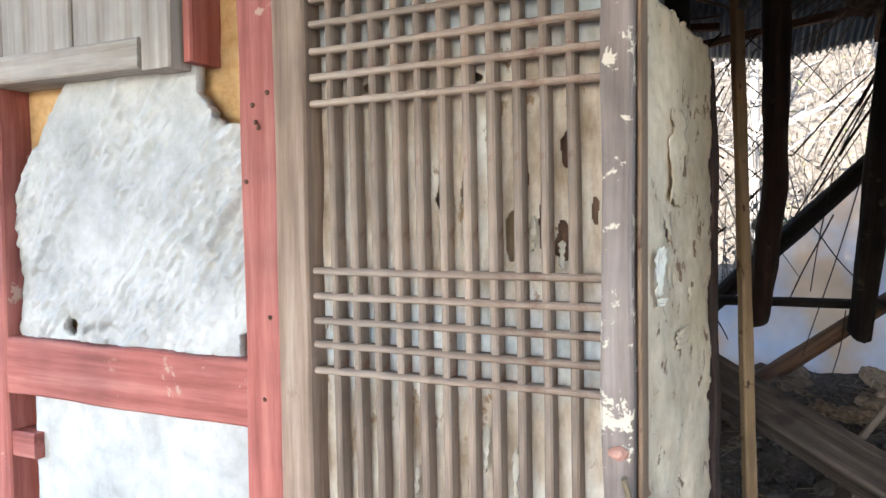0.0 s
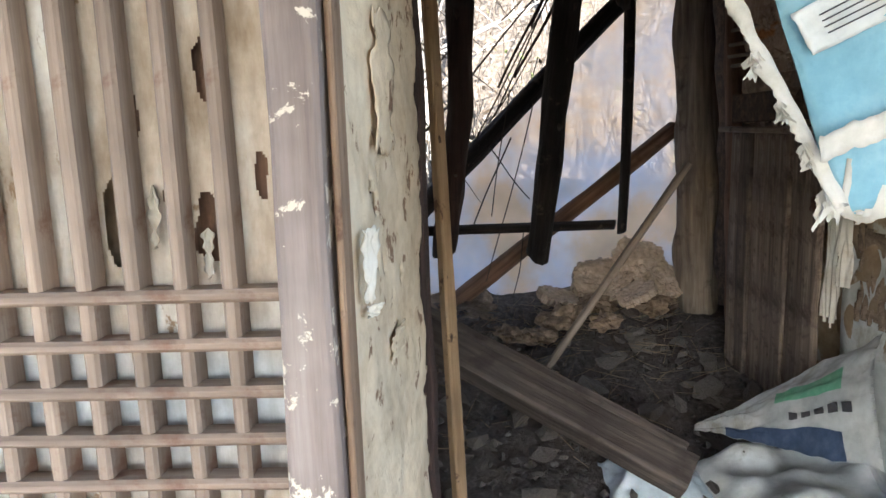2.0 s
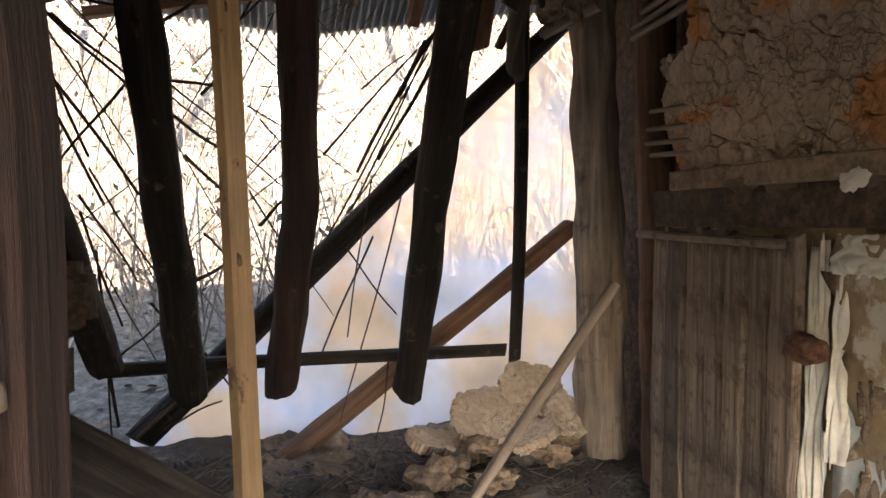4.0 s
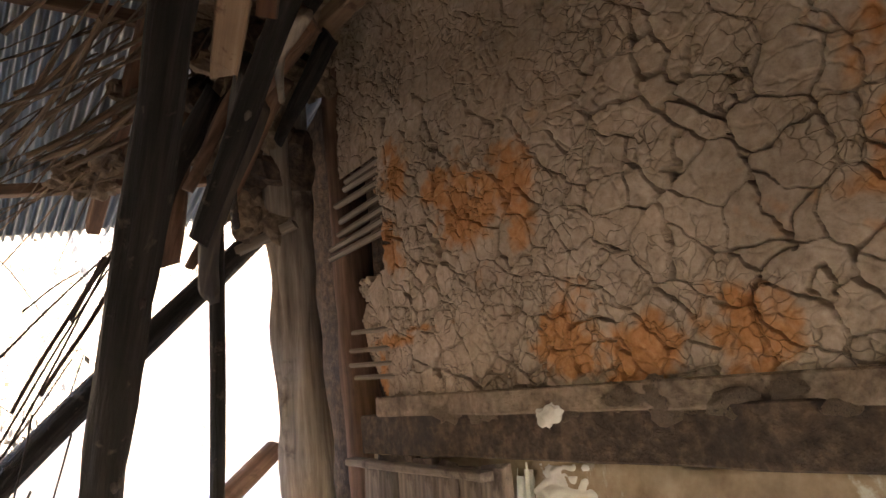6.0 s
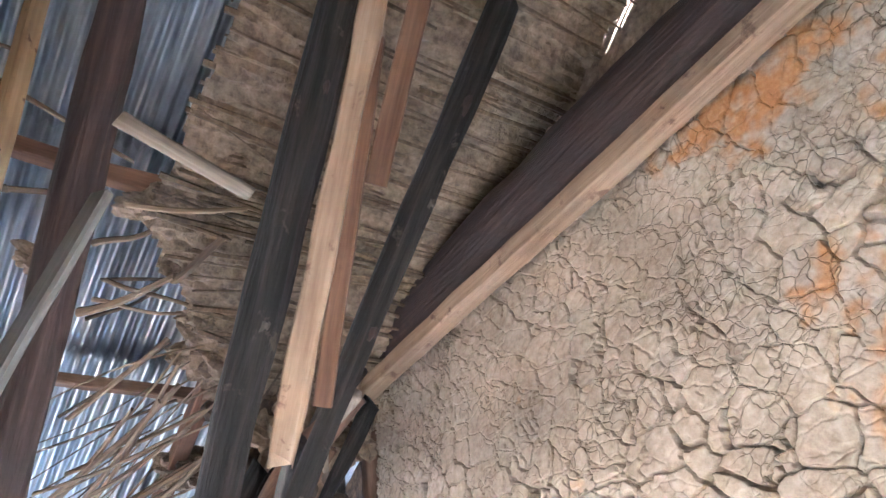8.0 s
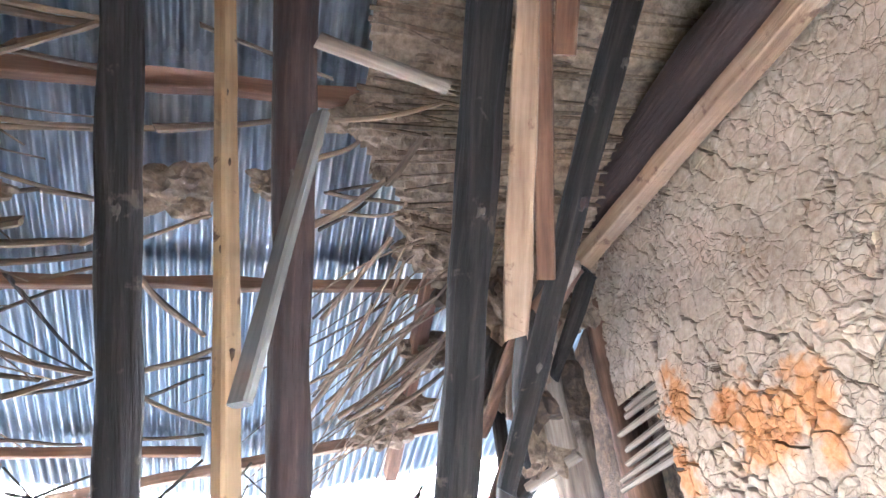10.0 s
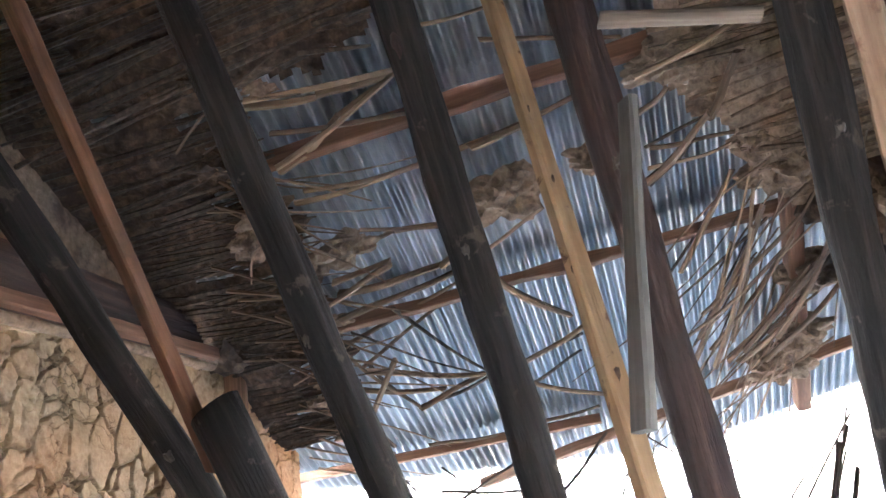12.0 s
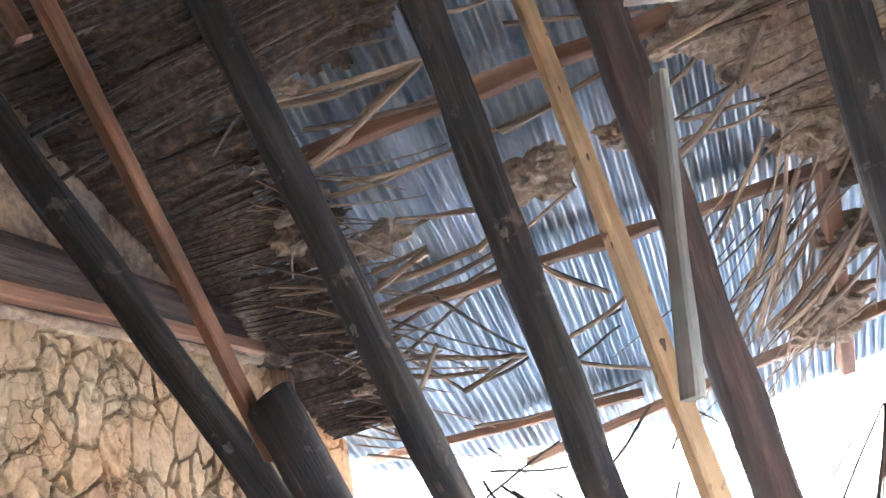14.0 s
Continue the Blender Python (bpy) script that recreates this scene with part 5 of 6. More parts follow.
        pole("twig", (x, y, roof_z(y) - rnd.uniform(0.08, 0.16)), (x1, y1, roof_z(y1) - rnd.uniform(0.12, 0.26)), rnd.uniform(0.0035, 0.0065), 0.0025, "cane", parent=fan, seg=5, rings=6, bend=rnd.uniform(-0.03, 0.03), seed=500 + i)
    fan = tagged(new("cane_lattice"), "loose dark twigs hanging across the bright opening", "wattle")
    for i in range(34):
        x, z = rnd.uniform(-0.75, 0.60), rnd.uniform(1.75, 2.5)
        l = rnd.uniform(0.25, 0.8)
        a = math.radians(rnd.choice((-58, -52, -118, -38, -130)) + rnd.gauss(0, 7))
        y = rnd.uniform(3.7, 4.3)
        pole("twig", (x, y, z), (x + l * math.cos(a), y + rnd.gauss(0, 0.05), max(1.0, z + l * math.sin(a))), rnd.uniform(0.0025, 0.0045), 0.0015, "cane_dark", parent=fan, seg=5, rings=6, bend=rnd.uniform(-0.03, 0.03), seed=600 + i)
    for i, (x, y, z, r) in enumerate([(0.23, 3.13, 3.01, 0.09), (-0.26, 3.15, 3.00, 0.06), (0.97, 3.27, 2.96, 0.10), (0.90, 3.17, 3.00, 0.05), (0.68, 2.89, 3.11, 0.06), (0.47, 3.10, 3.03, 0.05), (0.73, 2.83, 3.13, 0.05), (1.06, 3.71, 2.77, 0.08), (1.01, 3.98, 2.66, 0.08), (0.95, 4.11, 2.61, 0.08), (-0.47, 3.04, 3.05, 0.06), (-0.36, 3.18, 2.99, 0.04)]):
        ob = lump("mud_clod", (x, y, z), r, M["mud"], 40 + i, (1.15, 0.8, 0.75), 4, 0.8)
        tagged(ob, "lump of dry mud and straw caught in the roof twigs", "mud clod", "mud clods in the roof")
    for i in range(18):
        y = 2.55 + 1.45 * i / 17 + rnd.uniform(-0.03, 0.03)
        x = -0.38 - 0.20 * max(0, y - 3.0) + rnd.gauss(0, 0.05)
        ob = lump("mud_clod", (x, y, roof_z(y) - rnd.uniform(0.10, 0.15)), rnd.uniform(0.025, 0.06), M["mud"] if i % 3 else M["dark_mud"], 140 + i, (1.3, 0.8, 0.6), 3, 1.0)
        tagged(ob, "brown crumb of mud clinging to the torn ceiling edge", "mud clod", "mud crumbs on the ceiling edge")


def wattle(name, label, inside, n, seed, material, mud, off, lean=0.0, twig_mix="cane", holes=0.0):
    """A remnant of mud-daubed wattle under the roof: a ragged mud skin with twigs pressed into it. inside(x, y) is positive within it."""
    rnd = random.Random(seed)
    x0, x1, y0, y1 = inside[1]

    def fn(u, v):
        x, y = x0 + (x1 - x0) * u, y0 + (y1 - y0) * v
        h = 0.030 * noise.noise((x * 4, y * 6, seed)) + 0.022 * noise.noise((x * 6, y * 42, seed)) + 0.010 * noise.noise((x * 30, y * 60, seed))
        return x, y, roof_z(y) - off - lean * (x - x0) + h

    def keep(u, v):
        x, y = x0 + (x1 - x0) * u, y0 + (y1 - y0) * v
        return inside[0](x, y) + 0.10 * noise.noise((x * 5, y * 5, seed + 1)) + 0.05 * noise.noise((x * 16, y * 16, seed + 2)) - holes * max(0.0, noise.noise((x * 4, y * 17, seed + 3)) - 0.08) > 0
    th = tagged(new(name, sheet_mesh(name, fn, 110, 150, M[mud], 0.0, keep, False)), label, "ceiling", kind="structure")
    sticks = []
    y = y0
    while y < y1:
        y += rnd.uniform(0.2, 1.8) * (y1 - y0) / n
        x = x0 - rnd.uniform(0.0, 0.4)
        while x < x1:
            l = rnd.uniform(0.3, 0.9)
            a, b = x, x + l
            while b > a + 0.06 and inside[0](b, y) < rnd.uniform(-0.16, 0.02):
                b -= 0.05
            while a < b - 0.06 and inside[0](a, y) < -0.03:
                a += 0.05
            if b - a > 0.12:
                d = 0.10 * noise.noise((x * 2, y * 3, seed)) + rnd.gauss(0.0, 0.02)
                z = roof_z(y) - off - lean * (a - x0) - rnd.uniform(-0.025, 0.022)
                sticks.append(((max(a, -0.89), y, z), (b, y + d, z - 0.41 * d - abs(rnd.gauss(0, 0.012))), rnd.uniform(0.003, 0.010)))
            x += l * rnd.uniform(0.5, 1.0)
    rnd.shuffle(sticks)
    half = len(sticks) * 4 // 5
    tagged(part("twigs", scatter_sticks("twigs", sticks[:half], M[material], 5), th), "dark twigs pressed into the mud", kind="stuff")
    tagged(part("straw", scatter_sticks("straw", sticks[half:], M[twig_mix], 5), th), "paler twigs and reeds hanging from the mud", kind="stuff")
    return th


def build_wattle():
    left = (lambda x, y: min((-0.36 - 0.20 * max(0, y - 3.0) - x) * 2, (3.95 - y) * 2), (-0.98, -0.20, 1.5, 4.15))
    wattle("ceiling_left", "sooty mud and twig ceiling hanging in tatters beside the wall", left, 190, 5, "cane_dark", "dark_mud", 0.10, twig_mix="cane_dark", holes=1.5)
    top = (lambda x, y: (2.62 - y - 0.45 * max(0, x + 0.1)) * 2, (-0.6, 0.62, 1.5, 2.78))
    wattle("ceiling_top", "brown mud and twig ceiling broken off below the ridge", top, 80, 6, "cane_dark", "dark_mud", 0.15, twig_mix="cane_dark")
    right = (lambda x, y: min((x - 0.66 - 0.62 * max(0, y - 2.85)) * 2, (3.45 - y) * 2), (0.50, 1.55, 1.5, 3.6))
    wattle("ceiling_right", "brown mud and twig ceiling still held between beam and rafter", right, 90, 7, "cane", "mud", 0.15)


def build_film():
    def fn(u, v):
        x, z = -0.05 + 1.67 * u, 0.78 + 1.72 * v
        fold = 0.03 * noise.noise((x * 2, z * 1.2, 0)) + 0.012 * math.sin((x * 1.2 - z * 0.35) * 26) * max(0, (x - 1.0)) * max(0, z - 1.2)
        return x, 4.05 + fold + 0.02 * noise.noise((x * 6, z * 3, 5)), z

    def keep(u, v):
        x, z = -0.05 + 1.67 * u, 0.78 + 1.72 * v
        top = 0.98 + 0.93 * (x - 0.0) + 0.015 * noise.noise((x * 8, 0, 0))
        return z < top
    ob = new("plastic_sheet", sheet_mesh("plastic_sheet", fn, 120, 120, M["film"], 0.0, keep))
    tagged(ob, "cloudy plastic sheeting stretched behind the slanting pole", "plastic sheet")
    # earth and debris piled against the sheet
    def bank(u, v):
        x, y = -0.3 + 2.1 * u, 3.55 + 0.75 * v
        h = 0.10 * math.exp(-((x - 1.38) / 0.20) ** 2 - ((v - 0.62) / 0.35) ** 2) + 0.06 * math.exp(-((x - 1.12) / 0.22) ** 4 - ((v - 0.55) / 0.3) ** 2) + 0.07 * noise.noise((x * 7, y * 5, 14)) + 0.05 * math.exp(-((x - 0.55) / 0.2) ** 2) + 0.045 * noise.noise((x * 4, y * 4, 4)) + 0.03 * noise.noise((x * 13, y * 13, 4)) + 0.012 * noise.noise((x * 33, y * 33, 4))
        return x, y, floor_z(x, y) + h - 0.035
    tagged(new("earth_bank", sheet_mesh("earth_bank", bank, 80, 30, M["mud"], 0.0)), "pale earth and broken clay banked against the sheeting", "earth", kind="stuff")


    # flat pieces of the fallen wall lying on the heap
    for k, (x, y, z, w, d, rx, ry, rz) in enumerate(((1.18, 3.84, 1.00, 0.34, 0.24, 38, -8, 12), (1.36, 3.88, 1.06, 0.26, 0.26, 52, 10, -14), (0.98, 3.78, 0.93, 0.26, 0.18, 24, 14, 30), (1.28, 3.70, 0.95, 0.22, 0.16, 22, -20, -35), (1.44, 3.74, 1.00, 0.2, 0.2, 48, 18, 8))):
        def flat(u, v, w=w, d=d, k=k):
            return (u - 0.5) * w, (v - 0.5) * d, 0.012 * noise.noise((u * 3, v * 3, k)) + 0.005 * noise.noise((u * 11, v * 11, k))

        def torn(u, v, k=k):
            return math.hypot((u - 0.5) * 2, (v - 0.5) * 2) < 0.86 + 0.22 * noise.noise((u * 3, v * 3, k + 4)) + 0.10 * noise.noise((u * 12, v * 12, k))
        ob = new("clay_slab", sheet_mesh("clay_slab", flat, 36, 30, M["clay"], 0.035, torn, False))
        ob.matrix_basis = pose(x, y, z, rx, ry, rz)
        tagged(ob, "flat broken slab of pale wall clay on the earth heap", "clay slab", "clay slabs on the heap")
    rnd = random.Random(44)
    for k, (x, y, z) in enumerate(((1.112, 3.720, 1.121), (1.307, 3.850, 1.154), (0.949, 3.600, 1.101), (1.344, 3.660, 1.092), (0.823, 3.500, 1.097), (1.509, 3.800, 1.133), (1.096, 3.500, 1.092), (0.693, 3.500, 1.100))):
        ob = lump("clay_chunk", (x, y, min(z, floor_z(x, y) + 0.04)), rnd.uniform(0.04, 0.075), M["mud"], 120 + k, (1.3, 0.9, 0.75), 3, 0.9)
        tagged(ob, "broken chunk of pale wall clay lying on the rubble", "clay chunk", "clay chunks on the rubble")


def build_boards():
    panel = tagged(new("board_panel"), "upright weathered boards closing an old opening in the wall", "board panel")
    ys = [2.66, 2.75, 2.835, 2.915, 3.00, 3.085, 3.165, 3.245]
    for i in range(7):
        w = ys[i + 1] - ys[i] - 0.006
        y = (ys[i] + ys[i + 1]) / 2
        m = Matrix.Translation((1.495 + 0.006 * math.sin(i * 2.1), y, 0.70)) @ pose(0, 0, 0, 0, -1.0, 90)
        part("board", board_mesh("board", w, 0.024, 0.955 + 0.012 * math.sin(i * 5), M["board_wood"], 0.004, 0.003, 70 + i, 16, 0.012, 0.010), panel, "", m)
    part("cross_batten", board_mesh("cross_batten", 0.05, 0.02, 0.60, M["board_wood"], seed=3, cuts=10, edge=0.01), panel, "", along((1.476, 2.68, 1.635), (1.476, 3.22, 1.64))[0])
    rnd = random.Random(9)
    # torn paper beside the boards
    def ragged(u, v, seed, m=0.5):
        """Positive inside a torn outline."""
        e = min(u, 1 - u, v, 1 - v)
        return e - m * (0.13 + 0.16 * noise.noise((u * 4, v * 4, seed)) + 0.10 * noise.noise((u * 13, v * 13, seed)))
    for k, (y, z, w, h, mat, m) in enumerate(((2.635, 1.36, 0.055, 0.60, "torn_paper", 0.3), (2.56, 1.42, 0.05, 0.50, "torn_paper", 0.4), (2.50, 1.62, 0.17, 0.10, "torn_paper", 0.6), (2.06, 1.36, 1.10, 0.68, "brown_paper", 0.25),
                                           (2.44, 1.24, 0.16, 0.30, "mud", 0.7), (2.18, 1.34, 0.40, 0.34, "ochre", 0.9), (1.95, 1.22, 0.5, 0.42, "brown_paper", 0.7), (2.30, 1.50, 0.22, 0.20, "mud", 0.8))):
        def peel(p, q):
            yy, zz = y + (p - 0.5) * w * (1 + 0.3 * noise.noise((q * 4, k, 0))), z + (q - 0.5) * h
            return 1.536 - 0.003 * k - 0.014 * abs(noise.noise((p * 3 * (1 + 4 * w), q * 4, k))) - 0.03 * p * (1 - q) * (k < 3), yy, min(zz, 1.70)
        ob = new("torn_paper", sheet_mesh("torn_paper", peel, 40, 40, M[mat], 0.001, lambda u, v: ragged(u, v, k, m) > 0))
        tagged(ob, "torn stained wallpaper peeling from the wall", "wallpaper", "peeling paper on the wall")

    def wallpaper(u, v):
        y, z = 1.3 + 1.28 * u, 0.5 + 0.82 * v
        return 1.525 - 0.01 * noise.noise((y * 5, z * 5, 1)), y, z + 0.05 * noise.noise((y * 5, 0, 9)) * v
    tagged(new("wallpaper", sheet_mesh("wallpaper", wallpaper, 40, 30, M["sack_white"], 0.002)), "pale grey wallpaper on the lower wall", "wallpaper")
    tin = lump("rusty_tin", (1.47, 2.60, 1.425), 0.042, M["rust"], 5, (0.8, 1.2, 0.75), 3, 0.35)
    tagged(tin, "crumpled rusty tin fixed to the wall", "tin")
    chip = lump("plaster_chip", (1.447, 2.455, 1.762), 0.026, M["torn_paper"], 8, (0.25, 1.1, 0.8), 3, 0.7)
    tagged(chip, "white plaster chip stuck on the lintel", "plaster chip")


def draped(name, label, category, fn, mat, nu=40, nv=40, keep=None, thick=0.002):
    return tagged(new(name, sheet_mesh(name, fn, nu, nv, M[mat], thick, keep)), label, category)


def build_sacks():
    # blue sack hung at the opening, torn along its lower edge
    a, b, c, d = (Vector(p) for p in ((0.546, 1.270, 1.781), (0.693, 1.270, 1.581), (1.45, 1.24, 1.52), (1.45, 1.24, 2.45)))
    top = a + (a - b) * 1.5
    top.x += 0.075

    def hang(u, v):
        low, high = (b.lerp(c, (u - 0.0)), Vector((top.x + (c.x - top.x) * u, 1.27 - 0.03 * u, 2.45)))
        p = low.lerp(high, v)
        return p + Vector((0, 0.02 * noise.noise((u * 4, v * 3, 1)) + 0.006 * noise.noise((u * 14, v * 12, 1)), 0.012 * noise.noise((u * 22, 0, 4)) * (1 - v)))
    sack = draped("blue_sack", "faded blue woven sack hung in the doorway, torn hem", "sack", hang, "blue_cloth", 60, 60)
    rnd = random.Random(2)

    def band(s0, s1, inset, seed):
        """The frayed white hem along the slanting edge and the bottom."""
        def fn(u, v):
            s = s0 + (s1 - s0) * u
            e = top.lerp(b, s) if s < 1 else b.lerp(c, s - 1)
            out = Vector((-0.8, 0, -0.25)) if s < 1 else Vector((-0.1, 0, -1))
            fray = 0.003 + 0.016 * max(0, noise.noise((s * 17, seed, 0))) + 0.008 * abs(noise.noise((s * 60, seed, 1)))
            return e + out * (fray * (1 - v) - inset * v) + Vector((0, -0.006 + 0.008 * noise.noise((s * 20, v * 3, seed)), 0))
        return fn
    part("hem", sheet_mesh("hem", band(0.45, 1.0, 0.013, 3), 160, 3, M["thread"], 0.001), sack, "pale folded hem down the torn side")
    part("hem", sheet_mesh("hem", band(1.0, 2.0, 0.05, 2), 160, 3, M["thread"], 0.001), sack, "frayed cream hem band")
    verts, faces = [], []
    for k in range(520):
        s = 0.62 + 0.38 * k / 300 if k < 300 else 1.0 + (k - 300) / 220
        clump = noise.noise((s * 23, 3, 0)) + (0.06 if s > 0.93 else -0.05)
        if clump < 0:
            continue
        e = top.lerp(b, s) if s < 1 else b.lerp(c, s - 1)
        way = (b - top).normalized() if s < 1 else (c - b).normalized()
        out = (Vector((-0.75, 0, -0.55)) if s < 1 else Vector((rnd.uniform(-0.4, 0.2), 0, -1))) + Vector((rnd.gauss(0, 0.25), rnd.gauss(0, 0.35), rnd.gauss(0, 0.2)))
        w = rnd.uniform(0.0015, 0.005)
        l = rnd.uniform(0.005, 0.016) * (0.6 + 2.2 * clump) * (1.8 if rnd.random() < 0.07 else 1)
        bend = Vector((0, rnd.gauss(0, 0.006), -0.3 * l))
        n = len(verts)
        for q, t in ((-0.3, 1.1), (0.45, 1.0), (1.0, rnd.uniform(0.15, 0.8))):
            p = e + out * l * q + (bend if q > 0.9 else Vector((0, 0, 0))) + Vector((0, -0.004 + rnd.gauss(0, 0.002), 0))
            verts += [p - way * w * t, p + way * w * t]
        faces += [(n, n + 1, n + 3, n + 2), (n + 2, n + 3, n + 5, n + 4)]
    tagged(part("fringe", mesh_from("fringe", verts, faces, M["thread"]), sack), "ragged white threads along the tear", kind="stuff")
    tape = [Vector(p) for p in ((0.655, 1.238, 1.654), (0.656, 1.238, 1.630), (0.766, 1.238, 1.665), (0.764, 1.238, 1.691))]

    def stripe(u, v):
        p = tape[1].lerp(tape[2], u).lerp(tape[0].lerp(tape[3], u), v)
        return p + Vector((0, 0.004 * noise.noise((u * 6, v * 2, 2)), 0.006 * noise.noise((u * 9, 0, 7))))
    part("stripe", sheet_mesh("stripe", stripe, 24, 4, M["thread"], 0.001), sack, "faded cream stripe printed above the hem")
    lab = [Vector(p) for p in ((0.632, 1.255, 1.764), (0.655, 1.255, 1.727), (0.739, 1.255, 1.764), (0.715, 1.255, 1.804))]

    def label(u, v):
        p = lab[1].lerp(lab[2], u).lerp(lab[0].lerp(lab[3], u), v)
        return p + Vector((0, 0.004 * noise.noise((u * 6, v * 6, 0)), 0))
    lb = part("label", sheet_mesh("label", label, 14, 10, M["sack_white"], 0.001), sack, "white printed label with small illegible lines")
    for k in range(4):
        p, q = label(0.22, 0.30 + 0.14 * k), label(0.92, 0.30 + 0.14 * k)
        part("print_line", board_mesh("print_line", 0.004, 0.001, (Vector(q) - Vector(p)).length, M["dark_ink"]), lb, "", along(Vector(p) + Vector((0, -0.004, 0)), Vector(q) + Vector((0, -0.004, 0)))[0])

    # printed sack lying on the rubble against the wall
    tip, hi, lo = Vector((1.19, 2.80, 0.70)), Vector((1.50, 2.36, 1.12)), Vector((1.36, 2.12, 0.86))

    def fallen(u, v):
        p = tip.lerp(hi.lerp(lo, v), u)
        return p + Vector((-0.03, 0, 0.05)) * math.sin(math.pi * v) * u + Vector((0, 0, 0.02 * noise.noise((u * 5, v * 5, 3)) + 0.006 * noise.noise((u * 17, v * 17, 3))))
    fs = draped("printed_sack", "crumpled white grain sack with green and navy print on the rubble", "sack", fallen, "sack_white", 50, 40)

    def on(u0, u1, v0, v1, lift=0.003):
        return lambda u, v: Vector(fallen(u0 + (u1 - u0) * u, v0 + (v1 - v0) * v)) + Vector((-0.7, -0.2, 0.6)) * lift
    part("green_band", sheet_mesh("green_band", on(0.52, 0.86, 0.28, 0.50), 16, 8, M["green_ink"]), fs, "green printed stripe")
    part("navy_band", sheet_mesh("navy_band", on(0.22, 0.85, 0.80, 1.0), 20, 10, M["navy_ink"]), fs, "navy printed panel")
    for k in range(5):
        part("print_mark", sheet_mesh("print_mark", on(0.60 + 0.065 * k, 0.645 + 0.065 * k, 0.62, 0.70, 0.004), 4, 4, M["dark_ink"]), fs, "small dark illegible character")

    def pale(u, v):
        x, y = 0.98 + 0.62 * u, 1.75 + 0.85 * v
        h = 0.09 + 0.24 * u * (1 - 0.75 * v) + 0.05 * noise.noise((x * 5, y * 5, 1)) + 0.02 * noise.noise((x * 15, y * 13, 1))
        return min(x, 1.50), y, floor_z(x, y) - 0.06 + h * max(0, min(1, 3.2 * u))
    draped("plastic_sacking", "pale crumpled plastic sacking heaped by the wall", "plastic", pale, "sack_white", 60, 60)

    def blue(u, v):
        x, y = 0.84 + 0.26 * u, 2.40 + 0.28 * v
        e = math.sin(math.pi * u) * math.sin(math.pi * v)
        return x + 0.02 * noise.noise((u * 4, v * 4, 7)), y, floor_z(x, y) + 0.015 + 0.07 * e + 0.035 * noise.noise((u * 5, v * 5, 2)) * e + 0.012 * noise.noise((u * 13, v * 13, 2))
    draped("plastic_rag", "scrap of pale blue plastic crumpled at the beam end", "plastic", blue, "pale_blue", 30, 30)


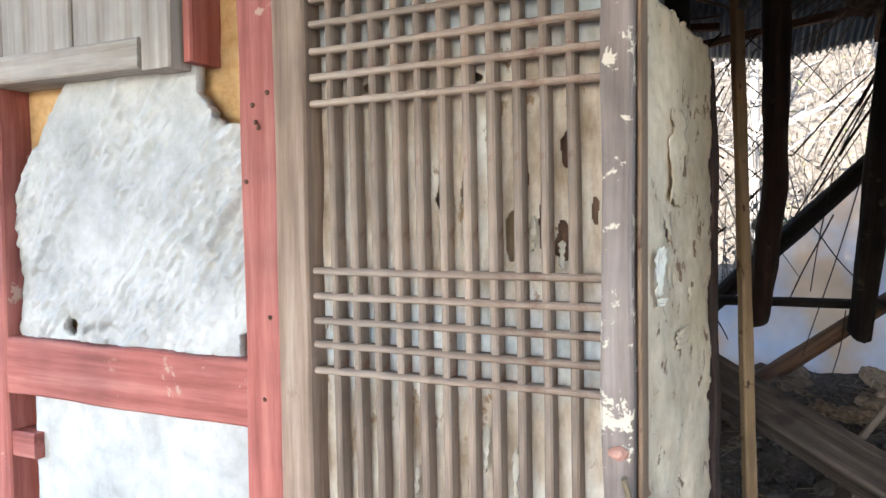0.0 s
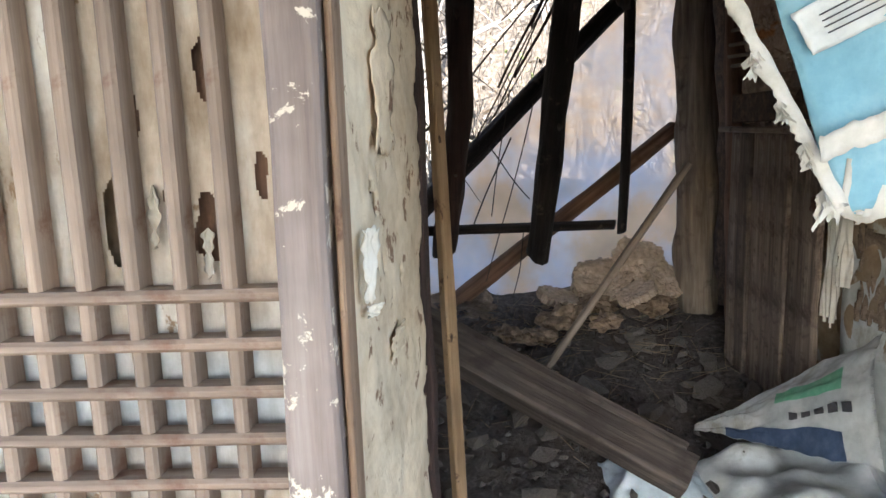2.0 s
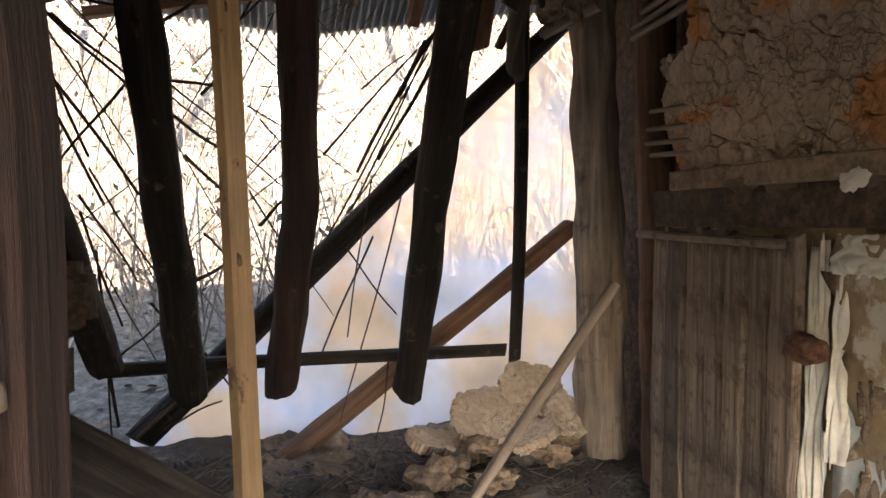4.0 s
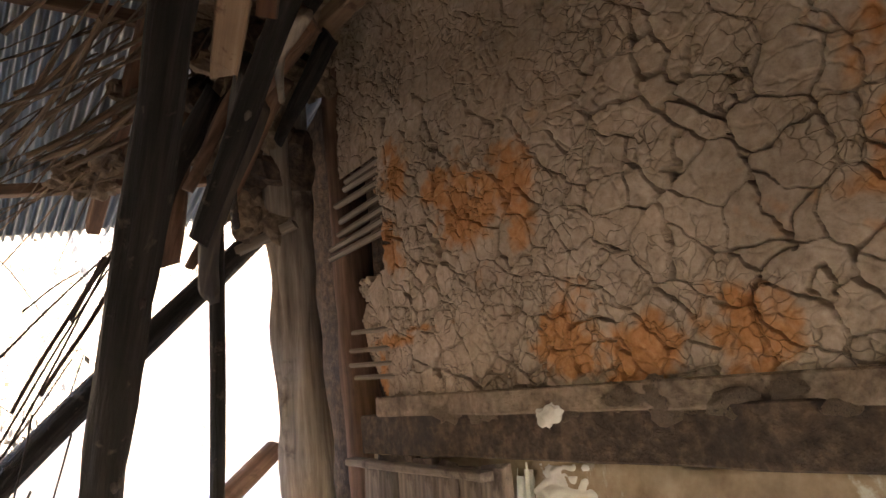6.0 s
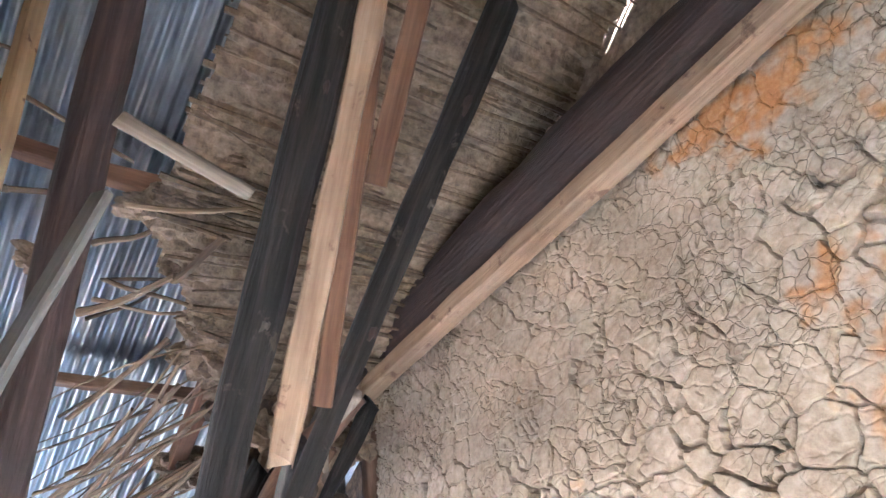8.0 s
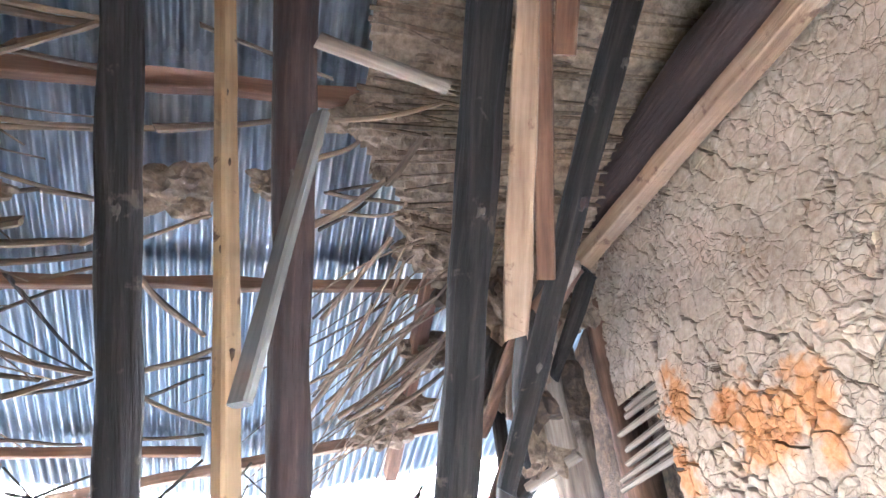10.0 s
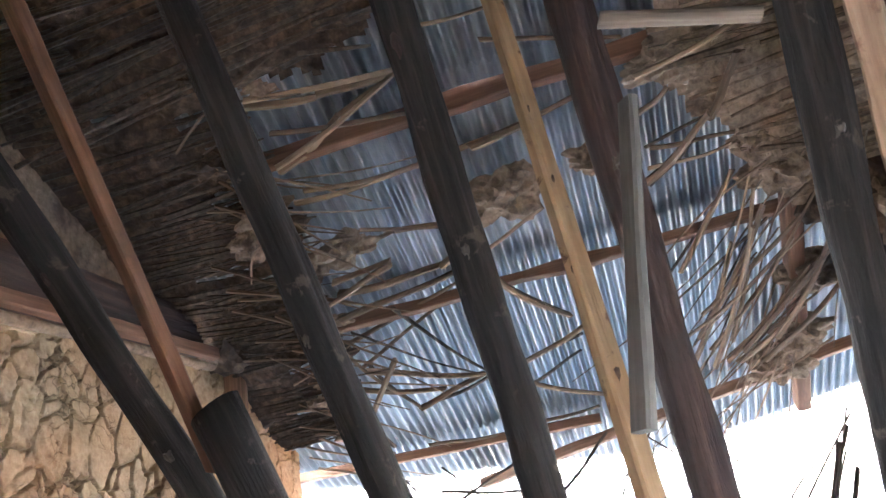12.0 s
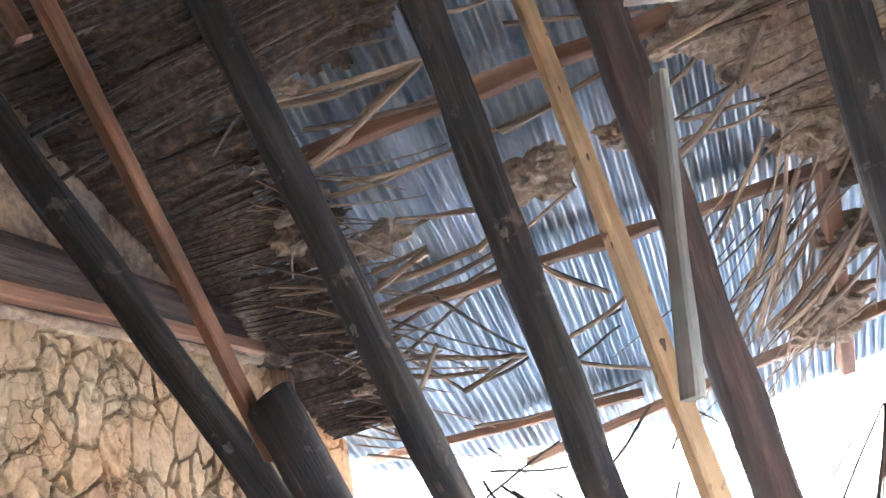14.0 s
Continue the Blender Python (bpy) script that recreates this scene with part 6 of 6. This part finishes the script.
def build_brush():
    rnd = random.Random(11)
    stems, leaves_v, leaves_f = [], [], []
    for i in range(5200):
        y = 5.2 + 10.5 * rnd.random() ** 1.3
        x = 0.4 + (y + 1.0) * rnd.uniform(-1.15, 1.15)
        z = slope_at(x, y)
        h = rnd.uniform(0.25, 1.5) * (0.7 if y < 6.5 else 1)
        tip = Vector((x + rnd.gauss(0, 0.30) * h, y + rnd.gauss(0, 0.30) * h, z + h))
        stems.append(((x, y, z - 0.05), tip, rnd.uniform(0.003, 0.010)))
        for _ in range(5):
            p = Vector((x, y, z)).lerp(tip, rnd.uniform(0.25, 1.05)) + Vector((rnd.gauss(0, 0.08), rnd.gauss(0, 0.08), rnd.gauss(0, 0.05)))
            d, e = Vector((rnd.gauss(0, 1), rnd.gauss(0, 1), rnd.gauss(0, 1))).normalized(), Vector((rnd.gauss(0, 1), rnd.gauss(0, 1), rnd.gauss(0, 1))).normalized()
            l, w, k = rnd.uniform(0.03, 0.10), rnd.uniform(0.008, 0.022), len(leaves_v)
            leaves_v += [p, p + d * l * 0.5 + e * w, p + d * l, p + d * l * 0.5 - e * w]
            leaves_f.append((k, k + 1, k + 2, k + 3))
    tagged(new("brush_stems", scatter_sticks("brush_stems", stems, M["stem_dry"])), "tangle of dry stems covering the sunlit hillside", "brush", kind="stuff")
    tagged(new("brush_leaves", mesh_from("brush_leaves", leaves_v, leaves_f, M["leaf_dry"])), "withered brown and yellow-green leaves on the hillside brush", "leaves", kind="stuff")
    litter_v, litter_f = [], []
    for i in range(3500):
        x, y = rnd.uniform(-2.5, 3.5), rnd.uniform(4.2, 7.0)
        p = Vector((x, y, slope_at(x, y) + 0.01))
        a, l, k = rnd.uniform(0, 6.28), rnd.uniform(0.02, 0.06), len(litter_v)
        d, e = Vector((math.cos(a), math.sin(a), rnd.uniform(-0.2, 0.5))) * l, Vector((-math.sin(a), math.cos(a), 0)) * l * 0.4
        litter_v += [p, p + d * 0.5 + e, p + d, p + d * 0.5 - e]
        litter_f.append((k, k + 1, k + 2, k + 3))
    tagged(new("leaf_litter", mesh_from("leaf_litter", litter_v, litter_f, M["leaf_dry"])), "dead leaves strewn on the ground behind the house", "leaves", kind="stuff")
    for i, (x, y) in enumerate(((0.55, 6.6), (-0.35, 7.4), (1.9, 8.4), (-2.2, 6.9), (3.3, 7.6), (-1.2, 9.0))):
        tree = tagged(new("shrub_tree"), "thin leafless grey tree on the hillside", "tree", "trees on the hillside")
        z = slope_at(x, y) - 0.1
        hgt = 2.6 + rnd.random() * 1.4
        pole("trunk", (x, y, z), (x + rnd.uniform(-.5, .5), y + rnd.uniform(-.3, .3), z + hgt), 0.05, 0.02, "bark", parent=tree, bend=0.1, seed=300 + i, seg=8)
        limbs = []
        for k in range(46):
            s = rnd.uniform(0.2, 1.0)
            p = Vector((x, y, z + hgt * s))
            q = p + Vector((rnd.gauss(0, 0.5), rnd.gauss(0, 0.4), rnd.uniform(0.1, 0.8)))
            limbs.append((p, q, 0.012))
            for _ in range(4):
                w = p.lerp(q, rnd.uniform(0.3, 1))
                limbs.append((w, w + Vector((rnd.gauss(0, 0.22), rnd.gauss(0, 0.22), rnd.uniform(-0.05, 0.3))), 0.005))
        tagged(part("crown", scatter_sticks("crown", limbs, M["bark"], 4), tree), "bare twigs", kind="stuff")


build_ground()
build_brush()
build_roof()
build_wall_right()
build_wall_left()
build_front()
build_door()
build_wattle()
build_timbers()
build_film()
build_boards()
build_sacks()
build_canes()
build_floor()
